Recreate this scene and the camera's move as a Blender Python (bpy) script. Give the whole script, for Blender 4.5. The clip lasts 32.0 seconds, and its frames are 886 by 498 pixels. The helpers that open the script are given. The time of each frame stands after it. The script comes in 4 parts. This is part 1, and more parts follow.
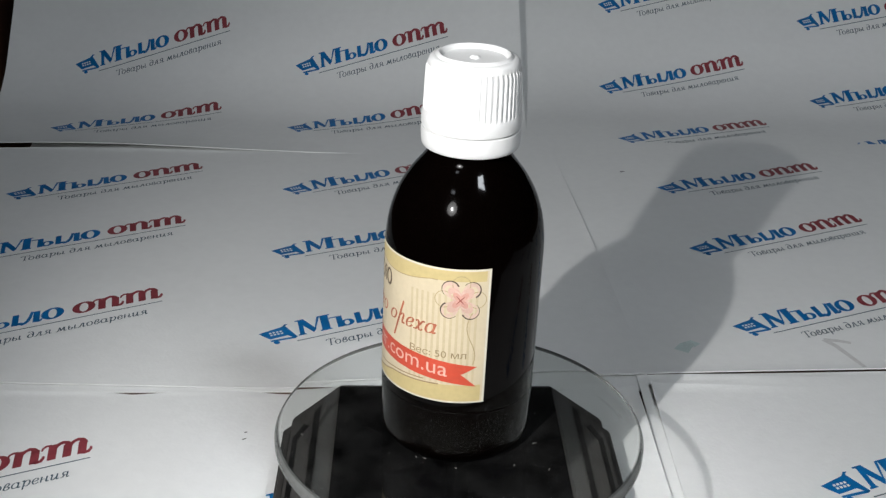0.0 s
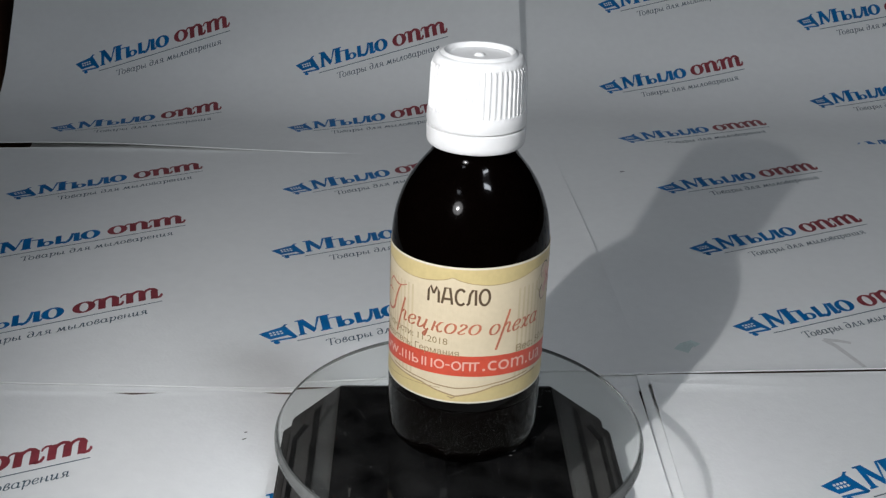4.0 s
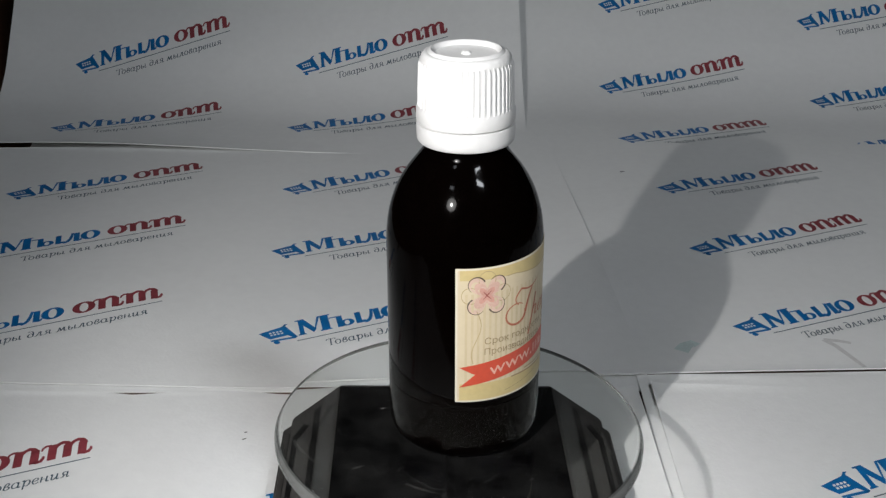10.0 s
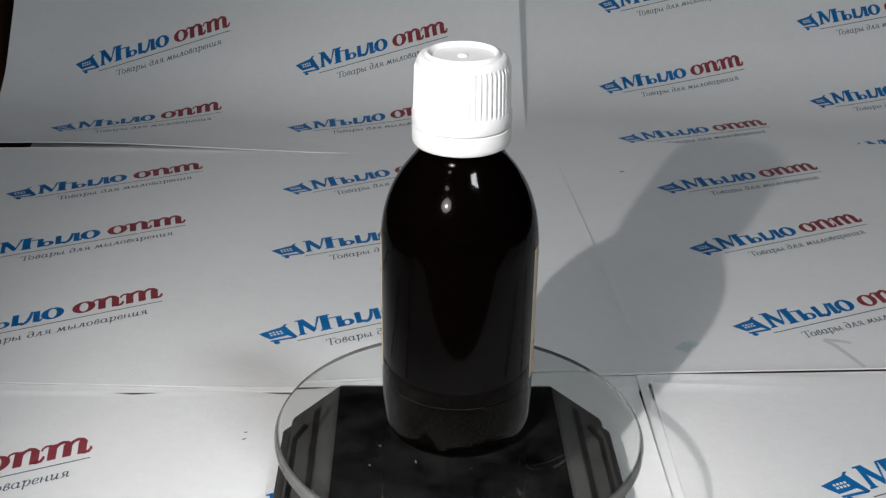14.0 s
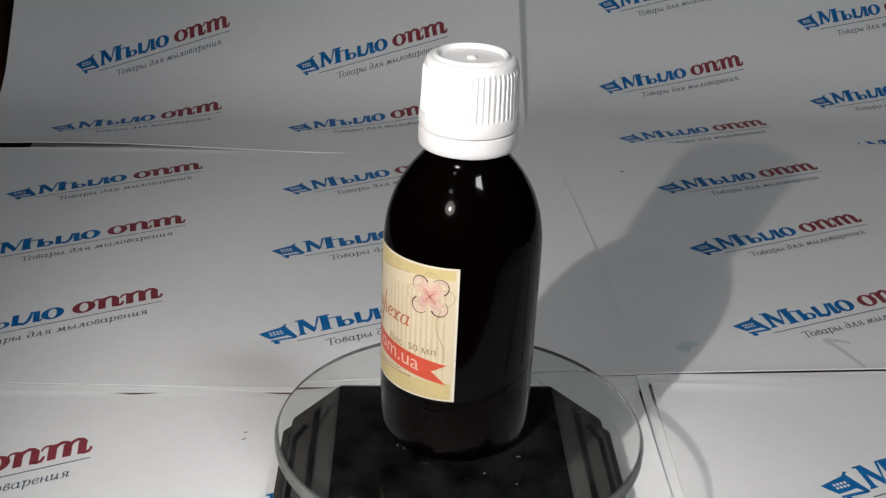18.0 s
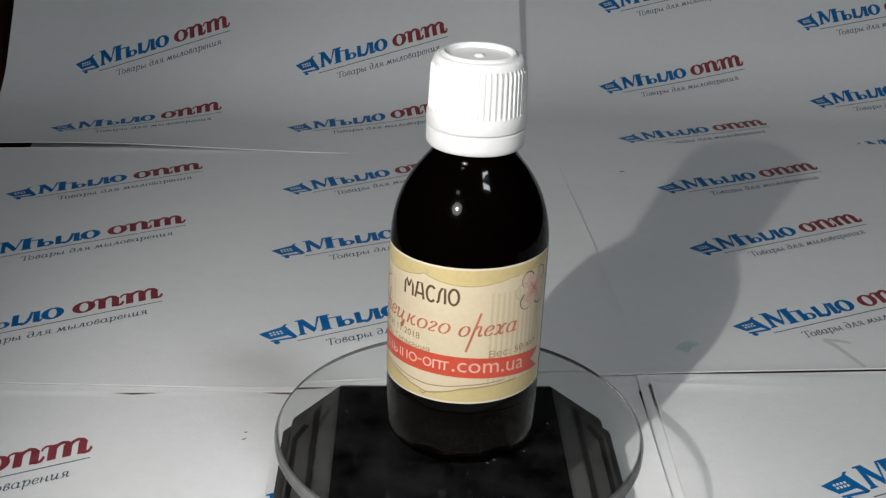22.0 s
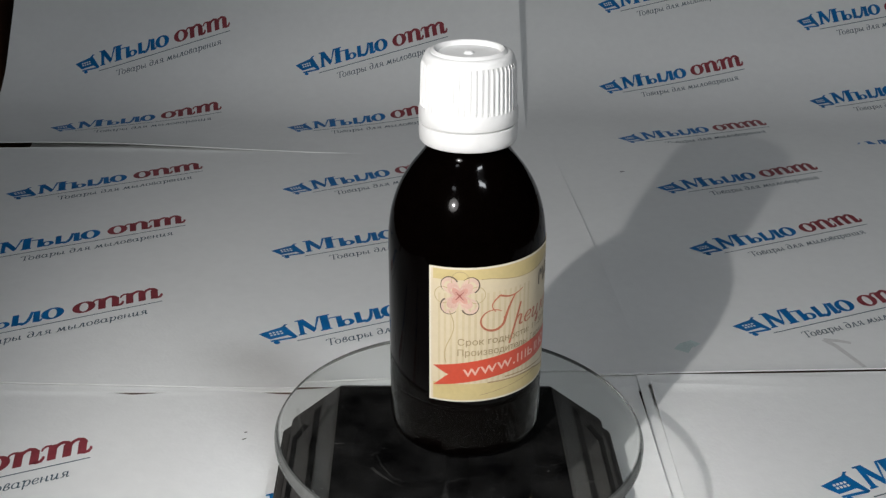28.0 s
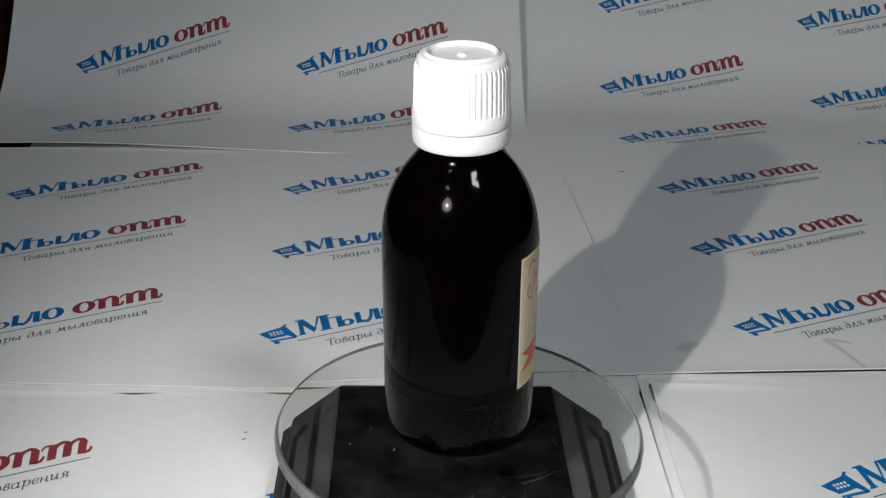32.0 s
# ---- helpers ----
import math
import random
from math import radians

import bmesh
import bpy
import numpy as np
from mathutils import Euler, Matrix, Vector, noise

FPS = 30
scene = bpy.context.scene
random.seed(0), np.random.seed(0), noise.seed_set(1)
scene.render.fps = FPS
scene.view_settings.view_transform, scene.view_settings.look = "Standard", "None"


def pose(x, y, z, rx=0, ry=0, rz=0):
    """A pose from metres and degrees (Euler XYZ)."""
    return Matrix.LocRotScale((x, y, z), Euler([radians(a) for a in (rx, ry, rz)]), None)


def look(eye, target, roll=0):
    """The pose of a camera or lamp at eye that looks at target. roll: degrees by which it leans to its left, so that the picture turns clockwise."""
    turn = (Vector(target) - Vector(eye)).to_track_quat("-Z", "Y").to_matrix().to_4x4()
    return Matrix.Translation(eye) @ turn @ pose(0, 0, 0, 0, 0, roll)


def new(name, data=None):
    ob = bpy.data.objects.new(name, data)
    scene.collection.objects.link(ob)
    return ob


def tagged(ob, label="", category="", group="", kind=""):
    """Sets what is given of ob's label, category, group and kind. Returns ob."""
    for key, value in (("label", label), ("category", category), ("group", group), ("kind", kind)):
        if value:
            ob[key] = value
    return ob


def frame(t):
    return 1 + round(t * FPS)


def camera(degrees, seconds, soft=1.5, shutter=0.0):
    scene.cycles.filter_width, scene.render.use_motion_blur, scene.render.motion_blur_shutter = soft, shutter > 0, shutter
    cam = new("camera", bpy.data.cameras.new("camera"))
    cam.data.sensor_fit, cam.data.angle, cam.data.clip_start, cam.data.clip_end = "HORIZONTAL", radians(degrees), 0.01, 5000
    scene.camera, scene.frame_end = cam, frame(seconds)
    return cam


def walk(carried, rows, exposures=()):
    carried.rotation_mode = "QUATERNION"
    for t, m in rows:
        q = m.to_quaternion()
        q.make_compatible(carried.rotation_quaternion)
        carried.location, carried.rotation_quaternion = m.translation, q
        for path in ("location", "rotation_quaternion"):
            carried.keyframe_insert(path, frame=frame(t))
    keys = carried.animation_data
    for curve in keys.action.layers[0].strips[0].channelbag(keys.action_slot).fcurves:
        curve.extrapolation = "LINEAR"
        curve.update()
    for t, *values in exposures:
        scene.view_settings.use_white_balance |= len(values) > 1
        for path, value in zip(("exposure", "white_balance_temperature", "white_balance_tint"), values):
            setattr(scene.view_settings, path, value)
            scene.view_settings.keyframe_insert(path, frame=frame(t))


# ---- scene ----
import collections

from mathutils.geometry import delaunay_2d_cdt

# ------------------------------------------------------------------ camera
cam = camera(41.15, 32.0, soft=1.35)
EYE = (0.0, -0.25214, 0.18992)
AIM = (-0.0053863, 0.0203593, 0.0645558)
still = look(EYE, AIM, 1.2)
walk(cam, [(0.0, still), (32.0, still)],
     exposures=[
         (0, 0.21, 6380, 11), (1, 0.06, 6450, 11), (2, 0.16, 6150, 12), (3, 0.07, 6150, 12), (6, -0.03, 6480, 11.5), (7, -0.03, 6480, 11.5),
         (8, -0.03, 6480, 11.5), (9, -0.06, 6480, 11.5), (10, 0.04, 6450, 12), (11, 0.07, 6450, 13), (12, 0.16, 6420, 14), (13, 0.16, 6420, 14),
         (14, 0.30, 6450, 13), (17, 0.30, 6600, 13.5), (18, 0.04, 6600, 14), (19, 0.12, 6620, 14), (20, 0.21, 6620, 13.5), (21, 0.09, 6550, 13),
         (22, -0.01, 6480, 11.5), (23, -0.03, 6480, 11.5), (24, -0.03, 6480, 11.5), (25, -0.01, 6480, 11.5), (28, -0.03, 6480, 11.5), (29, 0.04, 6480, 11.5),
         (30, 0.02, 6480, 11.5), (31, 0.14, 6480, 11.5), (32, 0.14, 6480, 11.5)])

# ------------------------------------------------------------------ light
world = bpy.data.worlds.new("room_air")
scene.world = world
world.use_nodes = True
world.node_tree.nodes["Background"].inputs[0].default_value = (0.62, 0.66, 0.70, 1)
world.node_tree.nodes["Background"].inputs[1].default_value = 0.03

LAMP = (-0.0705, -0.1824, 0.1959)
LAMP_AIM = (0.060, 0.060, 0.0)


def lamp(name, kind, power, colour, m, **extra):
    data = bpy.data.lights.new(name, kind)
    data.energy, data.color = power, colour
    for key, value in extra.items():
        if key == "soft":
            data.shadow_soft_size = value
        elif key == "size":
            data.shape, data.size, data.size_y = "RECTANGLE", value[0], value[1]
    ob = new(name, data)
    ob.matrix_world = m
    return ob


torch = lamp("torch_light", "SPOT", 1.84, (1.0, 0.985, 0.955), look(LAMP, LAMP_AIM), soft=0.0016)
torch.data.spot_size, torch.data.spot_blend = radians(83), 0.60
CEILING = 1.85
LIGHT_A = (-0.86, -1.45)
PANEL = (0.445, -0.625, 0.97)
PANEL_AIM = (0.36, 1.20, 0.05)
lamp("panel_glow", "AREA", 3.66, (0.92, 0.975, 1.0), look(PANEL, PANEL_AIM), size=(0.21, 0.085))
scene.view_settings.exposure = 0.0

# ------------------------------------------------------------------ materials


def material(name, colour, rough=0.5, metal=0.0, noise_scale=0.0, vary=0.0, bump=0.0, bump_scale=0.0, spec=0.5, coat=0.0, **more):
    """A principled material with its colour broken up by noise at two scales and a fine relief."""
    m = bpy.data.materials.new(name)
    m.use_nodes = True
    nt = m.node_tree
    b = nt.nodes["Principled BSDF"]
    b.inputs["Base Color"].default_value = (*colour, 1)
    b.inputs["Roughness"].default_value = rough
    b.inputs["Metallic"].default_value = metal
    b.inputs["Specular IOR Level"].default_value = spec
    b.inputs["Coat Weight"].default_value = coat
    b.inputs["Coat Roughness"].default_value = 0.03
    for key, value in more.items():
        b.inputs[key.replace("_", " ")].default_value = value
    if vary or bump:
        co = nt.nodes.new("ShaderNodeTexCoord")
    if vary:
        big = nt.nodes.new("ShaderNodeTexNoise")
        big.inputs["Scale"].default_value = noise_scale
        big.inputs["Detail"].default_value = 6
        fine = nt.nodes.new("ShaderNodeTexNoise")
        fine.inputs["Scale"].default_value = noise_scale * 14
        fine.inputs["Detail"].default_value = 3
        nt.links.new(co.outputs["Object"], big.inputs["Vector"])
        nt.links.new(co.outputs["Object"], fine.inputs["Vector"])
        both = nt.nodes.new("ShaderNodeMix")
        both.inputs["Factor"].default_value = 0.4
        nt.links.new(big.outputs["Fac"], both.inputs["A"])
        nt.links.new(fine.outputs["Fac"], both.inputs["B"])
        ramp = nt.nodes.new("ShaderNodeValToRGB")
        ramp.color_ramp.elements[0].position, ramp.color_ramp.elements[1].position = 0.3, 0.7
        ramp.color_ramp.elements[0].color = (*[c * (1 - vary) for c in colour], 1)
        ramp.color_ramp.elements[1].color = (*[min(1, c * (1 + vary)) for c in colour], 1)
        nt.links.new(both.outputs["Result"], ramp.inputs["Fac"])
        nt.links.new(ramp.outputs["Color"], b.inputs["Base Color"])
    if bump:
        relief = nt.nodes.new("ShaderNodeTexNoise")
        relief.inputs["Scale"].default_value = bump_scale
        relief.inputs["Detail"].default_value = 5
        nt.links.new(co.outputs["Object"], relief.inputs["Vector"])
        bm_node = nt.nodes.new("ShaderNodeBump")
        bm_node.inputs["Strength"].default_value = bump
        bm_node.inputs["Distance"].default_value = 0.0004
        nt.links.new(relief.outputs["Fac"], bm_node.inputs["Height"])
        nt.links.new(bm_node.outputs["Normal"], b.inputs["Normal"])
    return m


PAPER = material("printer_paper", (0.79, 0.80, 0.792), 0.62, noise_scale=18, vary=0.035, bump=0.18, bump_scale=900, spec=0.3)
INK_BLUE = material("blue_ink", (0.004, 0.145, 0.40), 0.45, noise_scale=160, vary=0.28, spec=0.3)
INK_RED = material("red_ink", (0.26, 0.048, 0.060), 0.45, noise_scale=160, vary=0.28, spec=0.3)
INK_GREY = material("grey_ink", (0.045, 0.085, 0.115), 0.5, noise_scale=300, vary=0.3, spec=0.3)
PENCIL = material("pencil_grey", (0.14, 0.14, 0.14), 0.5, noise_scale=400, vary=0.3)
STAIN_GREEN = material("green_stain", (0.60, 0.70, 0.68), 0.6, noise_scale=120, vary=0.2)
STAIN_GREY = material("grey_stain", (0.62, 0.62, 0.61), 0.6, noise_scale=120, vary=0.15)
WOOD = material("dark_brown_wood", (0.060, 0.024, 0.011), 0.42, noise_scale=9, vary=0.4, bump=0.25, bump_scale=120)
BODY = material("dark_plastic_oil", (0.0009, 0.0005, 0.0004), 0.05, noise_scale=30, vary=0.3, spec=0.06, coat=0.035, Coat_Roughness=0.12)
CAP = material("white_plastic", (0.71, 0.715, 0.71), 0.33, noise_scale=60, vary=0.02, bump=0.05, bump_scale=1500)
HOUSING = material("black_plastic", (0.040, 0.038, 0.036), 0.40, noise_scale=60, vary=0.25, bump=0.15, bump_scale=1800)
STRIP = material("grey_plastic", (0.052, 0.051, 0.050), 0.42, noise_scale=60, vary=0.15, bump=0.15, bump_scale=1800)
SOLAR = material("solar_cell", (0.0015, 0.0015, 0.0018), 0.18, noise_scale=40, vary=0.35, spec=0.22)
GROOVE = material("groove_black", (0.005, 0.005, 0.005), 0.4, noise_scale=60, vary=0.25)
LABEL = material("cream_label_paper", (0.609, 0.522, 0.361), 0.42, noise_scale=70, vary=0.05, bump=0.08, bump_scale=1400)
LABEL_GOLD = material("gold_label_print", (0.539, 0.435, 0.204), 0.42, noise_scale=70, vary=0.10)
LABEL_STRIPE = material("beige_label_print", (0.552, 0.461, 0.300), 0.42, noise_scale=90, vary=0.08)
LABEL_EDGE = material("cut_label_edge", (0.661, 0.626, 0.522), 0.5, noise_scale=70, vary=0.03)
RIBBON = material("orange_red_print", (0.539, 0.070, 0.035), 0.42, noise_scale=80, vary=0.12)
RIBBON_TEXT = material("pale_pink_print", (0.679, 0.400, 0.322), 0.42, noise_scale=80, vary=0.06)
SCRIPT = material("rust_print", (0.45, 0.145, 0.08), 0.42, noise_scale=200, vary=0.3)
BROWN_TEXT = material("dark_brown_print", (0.105, 0.070, 0.040), 0.42, noise_scale=200, vary=0.25)
SMALL_TEXT = material("olive_brown_print", (0.28, 0.21, 0.11), 0.45, noise_scale=200, vary=0.25)
GOLD_LINE = material("thin_gold_print", (0.40, 0.31, 0.16), 0.45, noise_scale=200, vary=0.25)
LINE = material("thin_brown_print", (0.30, 0.21, 0.11), 0.45, noise_scale=200, vary=0.25)
PETAL = material("pink_petal_print", (0.60, 0.395, 0.325), 0.42, noise_scale=260, vary=0.15)
PETAL_DEEP = material("deep_pink_print", (0.58, 0.315, 0.255), 0.42, noise_scale=260, vary=0.2)
PETAL_HEART = material("dark_red_print", (0.30, 0.085, 0.065), 0.42, noise_scale=260, vary=0.2)
PETAL_PALE = material("pale_petal_print", (0.618, 0.452, 0.365), 0.42, noise_scale=260, vary=0.12)
OUTLINE = material("dark_petal_outline", (0.09, 0.06, 0.05), 0.45, noise_scale=260, vary=0.25)
DUST = material("white_dust", (0.15, 0.147, 0.14), 0.8, noise_scale=300, vary=0.2)
SMEAR = material("dried_smear", (0.16, 0.16, 0.15), 0.7, noise_scale=500, vary=0.6)
GLASS = material("clear_acrylic", (0.95, 0.97, 0.96), 0.0, spec=0.5, Transmission_Weight=1.0, IOR=1.49)


def layered(m, clear, share, spread=0.0):
    """Lets most light straight through the material m, as a thin film or frosted edge does; share: what m keeps."""
    nt = m.node_tree
    t, mix = nt.nodes.new("ShaderNodeBsdfTransparent"), nt.nodes.new("ShaderNodeMixShader")
    t.inputs["Color"].default_value = (*clear, 1)
    mix.inputs["Fac"].default_value = share
    if spread:
        cloud, ramp = nt.nodes.new("ShaderNodeTexNoise"), nt.nodes.new("ShaderNodeMapRange")
        cloud.inputs["Scale"].default_value, cloud.inputs["Detail"].default_value = 90, 7
        co = nt.nodes.new("ShaderNodeTexCoord")
        nt.links.new(co.outputs["Object"], cloud.inputs["Vector"])
        ramp.inputs["From Min"].default_value, ramp.inputs["From Max"].default_value = 0.35, 0.75
        ramp.inputs["To Min"].default_value, ramp.inputs["To Max"].default_value = share * (1 - spread), share * (1 + spread)
        nt.links.new(cloud.outputs["Fac"], ramp.inputs["Value"])
        nt.links.new(ramp.outputs["Result"], mix.inputs["Fac"])
    nt.links.new(t.outputs["BSDF"], mix.inputs[1])
    nt.links.new(nt.nodes["Principled BSDF"].outputs["BSDF"], mix.inputs[2])
    nt.links.new(mix.outputs["Shader"], nt.nodes["Material Output"].inputs["Surface"])
    return m


# dust film whose pale share also paints in the haze reflected by the plate
HAZE_FILM = layered(material("dusty_haze_film", (0.6, 0.6, 0.58), 0.8, spec=0.1), (0.95, 0.955, 0.95), 0.010, 0.95)
SMEAR = layered(SMEAR, (1, 1, 1), 0.11, 0.9)
RIM_GLASS = layered(material("acrylic_rim", (0.36, 0.37, 0.36), 0.25, noise_scale=300, vary=0.15, spec=0.5), (0.58, 0.60, 0.59), 0.45)
RIM_DARK_LINE = layered(material("rim_dark_line", (0.05, 0.055, 0.055), 0.2), (0.9, 0.9, 0.9), 0.30)
WALL = material("painted_wall", (0.034, 0.033, 0.031), 0.8, noise_scale=2, vary=0.04, bump=0.1, bump_scale=80)
FLOOR = material("laminate_floor", (0.10, 0.065, 0.04), 0.45, noise_scale=3, vary=0.3)
FIXTURE = material("white_enamel", (0.78, 0.78, 0.78), 0.4, noise_scale=8, vary=0.03)
DIFFUSER = bpy.data.materials.new("lit_diffuser")
DIFFUSER.use_nodes = True
DIFFUSER.node_tree.nodes["Principled BSDF"].inputs["Emission Color"].default_value = (0.9, 0.95, 1.0, 1)
DIFFUSER.node_tree.nodes["Principled BSDF"].inputs["Emission Strength"].default_value = 13.0

LENS = bpy.data.materials.new("lit_lens")
LENS.use_nodes = True
LENS.node_tree.nodes["Principled BSDF"].inputs["Emission Color"].default_value = (1.0, 0.985, 0.955, 1)
LENS.node_tree.nodes["Principled BSDF"].inputs["Emission Strength"].default_value = 18.0

# ------------------------------------------------------------------ mesh helpers


def mesh(name, verts, faces, mats, smooth=False, slots=None):
    me = bpy.data.meshes.new(name)
    me.from_pydata([tuple(v) for v in verts], [], faces)
    for m in mats if isinstance(mats, (list, tuple)) else [mats]:
        me.materials.append(m)
    if slots is not None:
        me.polygons.foreach_set("material_index", slots)
    if smooth:
        me.polygons.foreach_set("use_smooth", [True] * len(me.polygons))
    me.update()
    return me


def bm_mesh(name, bm, mat, smooth=False):
    bmesh.ops.recalc_face_normals(bm, faces=bm.faces[:])
    me = bpy.data.meshes.new(name)
    bm.to_mesh(me)
    bm.free()
    me.materials.append(mat)
    if smooth:
        me.polygons.foreach_set("use_smooth", [True] * len(me.polygons))
    return me


def part(name, me, parent, label=""):
    ob = new(name, me)
    ob.parent = parent
    if label:
        tagged(ob, label)
    return ob


def box(bm, x0, x1, y0, y1, z0, z1):
    c = bmesh.ops.create_cube(bm, size=1.0)["verts"]
    for v in c:
        v.co = Vector(((x0 + x1) / 2 + v.co.x * (x1 - x0), (y0 + y1) / 2 + v.co.y * (y1 - y0), (z0 + z1) / 2 + v.co.z * (z1 - z0)))
    return c


def box_mesh(name, mat, x0, x1, y0, y1, z0, z1, bevel=0.0):
    bm = bmesh.new()
    box(bm, x0, x1, y0, y1, z0, z1)
    if bevel:
        bmesh.ops.bevel(bm, geom=bm.edges[:], offset=bevel, segments=2, affect="EDGES", profile=0.6)
    return bm_mesh(name, bm, mat)


def lathe(name, profile, mat, n=96, smooth=True, wobble=None):
    """A turned mesh from (radius, height) pairs; a zero radius closes it."""
    verts, faces, rings = [], [], []
    for k, (r, z) in enumerate(profile):
        if r <= 1e-9:
            rings.append([len(verts)])
            verts.append((0, 0, z))
        else:
            rings.append(list(range(len(verts), len(verts) + n)))
            for i in range(n):
                a = 2 * math.pi * i / n
                rr = r + (wobble(k, a, z) if wobble else 0)
                verts.append((rr * math.cos(a), rr * math.sin(a), z))
    for a, b in zip(rings, rings[1:]):
        for i in range(n):
            j = (i + 1) % n
            if len(a) == 1:
                faces.append((a[0], b[j], b[i]))
            elif len(b) == 1:
                faces.append((a[i], a[j], b[0]))
            else:
                faces.append((a[i], a[j], b[j], b[i]))
    me = mesh(name, verts, faces, mat, smooth)
    bm = bmesh.new()
    bm.from_mesh(me)
    bmesh.ops.recalc_face_normals(bm, faces=bm.faces[:])
    bm.to_mesh(me)
    bm.free()
    return me


def resized(ob, size):
    """Shrinks the meshes under a thing about its base."""
    for me in {o.data for o in ob.children_recursive if o.data}:
        me.transform(Matrix.Scale(size, 4))
    return ob


def sharp(me, degrees=35):
    me.set_sharp_from_angle(angle=radians(degrees))
    return me


def text2d(body, width, height=None, shear=0.0, bold=0.0):
    """Flat lettering in the built-in font: points and faces, from x 0 to the width, baseline at y 0."""
    cu = bpy.data.curves.new("lettering", "FONT")
    cu.body, cu.resolution_u, cu.offset, cu.fill_mode = body, 3, bold, "NONE"
    ob = new("lettering", cu)
    bpy.context.view_layer.update()
    me = bpy.data.meshes.new_from_object(ob.evaluated_get(bpy.context.evaluated_depsgraph_get()))
    raw = [Vector((v.co.x, v.co.y)) for v in me.vertices]
    near = collections.defaultdict(list)
    for e in me.edges:
        near[e.vertices[0]].append(e.vertices[1])
        near[e.vertices[1]].append(e.vertices[0])
    loops, seen = [], set()
    for i in range(len(raw)):
        if i in seen:
            continue
        loop, k = [i], i + 1 if i + 1 in near[i] else near[i][0]
        seen.add(i)
        while k not in seen:
            seen.add(k)
            loop.append(k)
            k = next((q for q in near[k] if q not in seen), i)
        loops.append(loop)
    ring = [(p, q) for loop in loops for p, q in zip(loop, loop[1:] + loop[:1])]
    a, b = np.array([raw[p] for p, q in ring]), np.array([raw[q] for p, q in ring])
    cut = delaunay_2d_cdt(raw, [tuple(e.vertices) for e in me.edges], [], 1, 1e-6)
    pts, faces = [tuple(p) for p in cut[0]], []
    for f in cut[2]:
        # inside where the outlines wind round the triangle's middle
        m = sum((cut[0][i] for i in f), Vector((0, 0))) / len(f)
        side = (b[:, 0] - a[:, 0]) * (m.y - a[:, 1]) - (m.x - a[:, 0]) * (b[:, 1] - a[:, 1])
        if np.sum((a[:, 1] <= m.y) & (b[:, 1] > m.y) & (side > 0)) != np.sum((a[:, 1] > m.y) & (b[:, 1] <= m.y) & (side < 0)):
            faces.append(tuple(f))
    bpy.data.objects.remove(ob)
    bpy.data.curves.remove(cu)
    bpy.data.meshes.remove(me)
    x0, x1 = min(p[0] for p in pts), max(p[0] for p in pts)
    top = max(p[1] for p in pts)
    k = width / (x1 - x0)
    ky = height / top if height else k
    return [((x - x0) * k + y * ky * shear, y * ky) for x, y in pts], faces


LETTERS = {}


def letter(key, step, *strokes):
    """An upright italic letter: its advance and pen strokes, in units of the small letters' height."""
    LETTERS[key] = (step, strokes)


def round_stroke(cx, cy, rx, ry, n=16):
    return [(cx + rx * math.cos(1.2 + 2 * math.pi * i / n), cy + ry * math.sin(1.2 + 2 * math.pi * i / n)) for i in range(n + 1)]


FOOT = [(0.72, 1.0), (0.70, 0.2), (0.80, 0.0), (0.95, 0.14)]
letter("о", 0.92, round_stroke(0.40, 0.5, 0.34, 0.5))
letter("а", 1.08, round_stroke(0.38, 0.5, 0.33, 0.5), FOOT)
letter("в", 0.88, [(0.14, 0.45), (0.14, 0.15), (0.34, 0.0), (0.62, 0.12), (0.68, 0.36), (0.50, 0.55), (0.30, 0.56), (0.54, 0.72), (0.60, 1.0), (0.44, 1.18), (0.24, 1.0), (0.14, 0.45)])
letter("р", 1.0, [(0.02, 0.84), (0.12, 1.0), (0.22, 0.9), (0.20, -0.55)], [(0.21, 0.65), (0.45, 1.0), (0.74, 0.88), (0.80, 0.4), (0.58, 0.0), (0.22, 0.16)])
letter("Р", 1.0, [(0.22, 2.3), (0.20, -1.6)], [(0.21, 0.65), (0.45, 1.0), (0.64, 0.86), (0.66, 0.2), (0.78, 0.0), (0.92, 0.16)])
letter("ы", 1.30, [(0.16, 1.0), (0.15, 0.2), (0.32, 0.0), (0.56, 0.12), (0.60, 0.38), (0.40, 0.55), (0.17, 0.45)], [(0.92, 1.0), (0.90, 0.2), (1.0, 0.0), (1.14, 0.14)])
letter("д", 0.95, round_stroke(0.38, 0.44, 0.32, 0.44), [(0.70, 0.45), (0.70, 0.95), (0.50, 1.38), (0.22, 1.46), (0.06, 1.32)])
letter("л", 1.05, [(0.0, 0.08), (0.12, 0.0), (0.30, 0.32), (0.48, 0.94), (0.66, 1.0)], [(0.66, 1.0), (0.66, 0.2), (0.76, 0.0), (0.92, 0.14)])
letter("я", 1.02, FOOT, [(0.71, 1.0), (0.40, 1.0), (0.22, 0.78), (0.34, 0.5), (0.70, 0.5)], [(0.46, 0.5), (0.26, 0.1), (0.04, 0.03)])
letter("м", 1.35, [(0.0, 0.08), (0.10, 0.0), (0.22, 0.3), (0.36, 1.0)], [(0.36, 1.0), (0.56, 0.12)], [(0.56, 0.12), (0.92, 1.0)], [(0.92, 1.0), (0.95, 0.2), (1.05, 0.0), (1.20, 0.14)])
letter("е", 0.84, [(0.10, 0.45), (0.58, 0.58), (0.62, 0.86), (0.42, 1.0), (0.18, 0.8), (0.10, 0.4), (0.26, 0.03), (0.52, 0.03), (0.72, 0.26)])
letter("н", 1.08, [(0.16, 1.0), (0.15, 0.0)], [(0.15, 0.52), (0.70, 0.52)], FOOT)
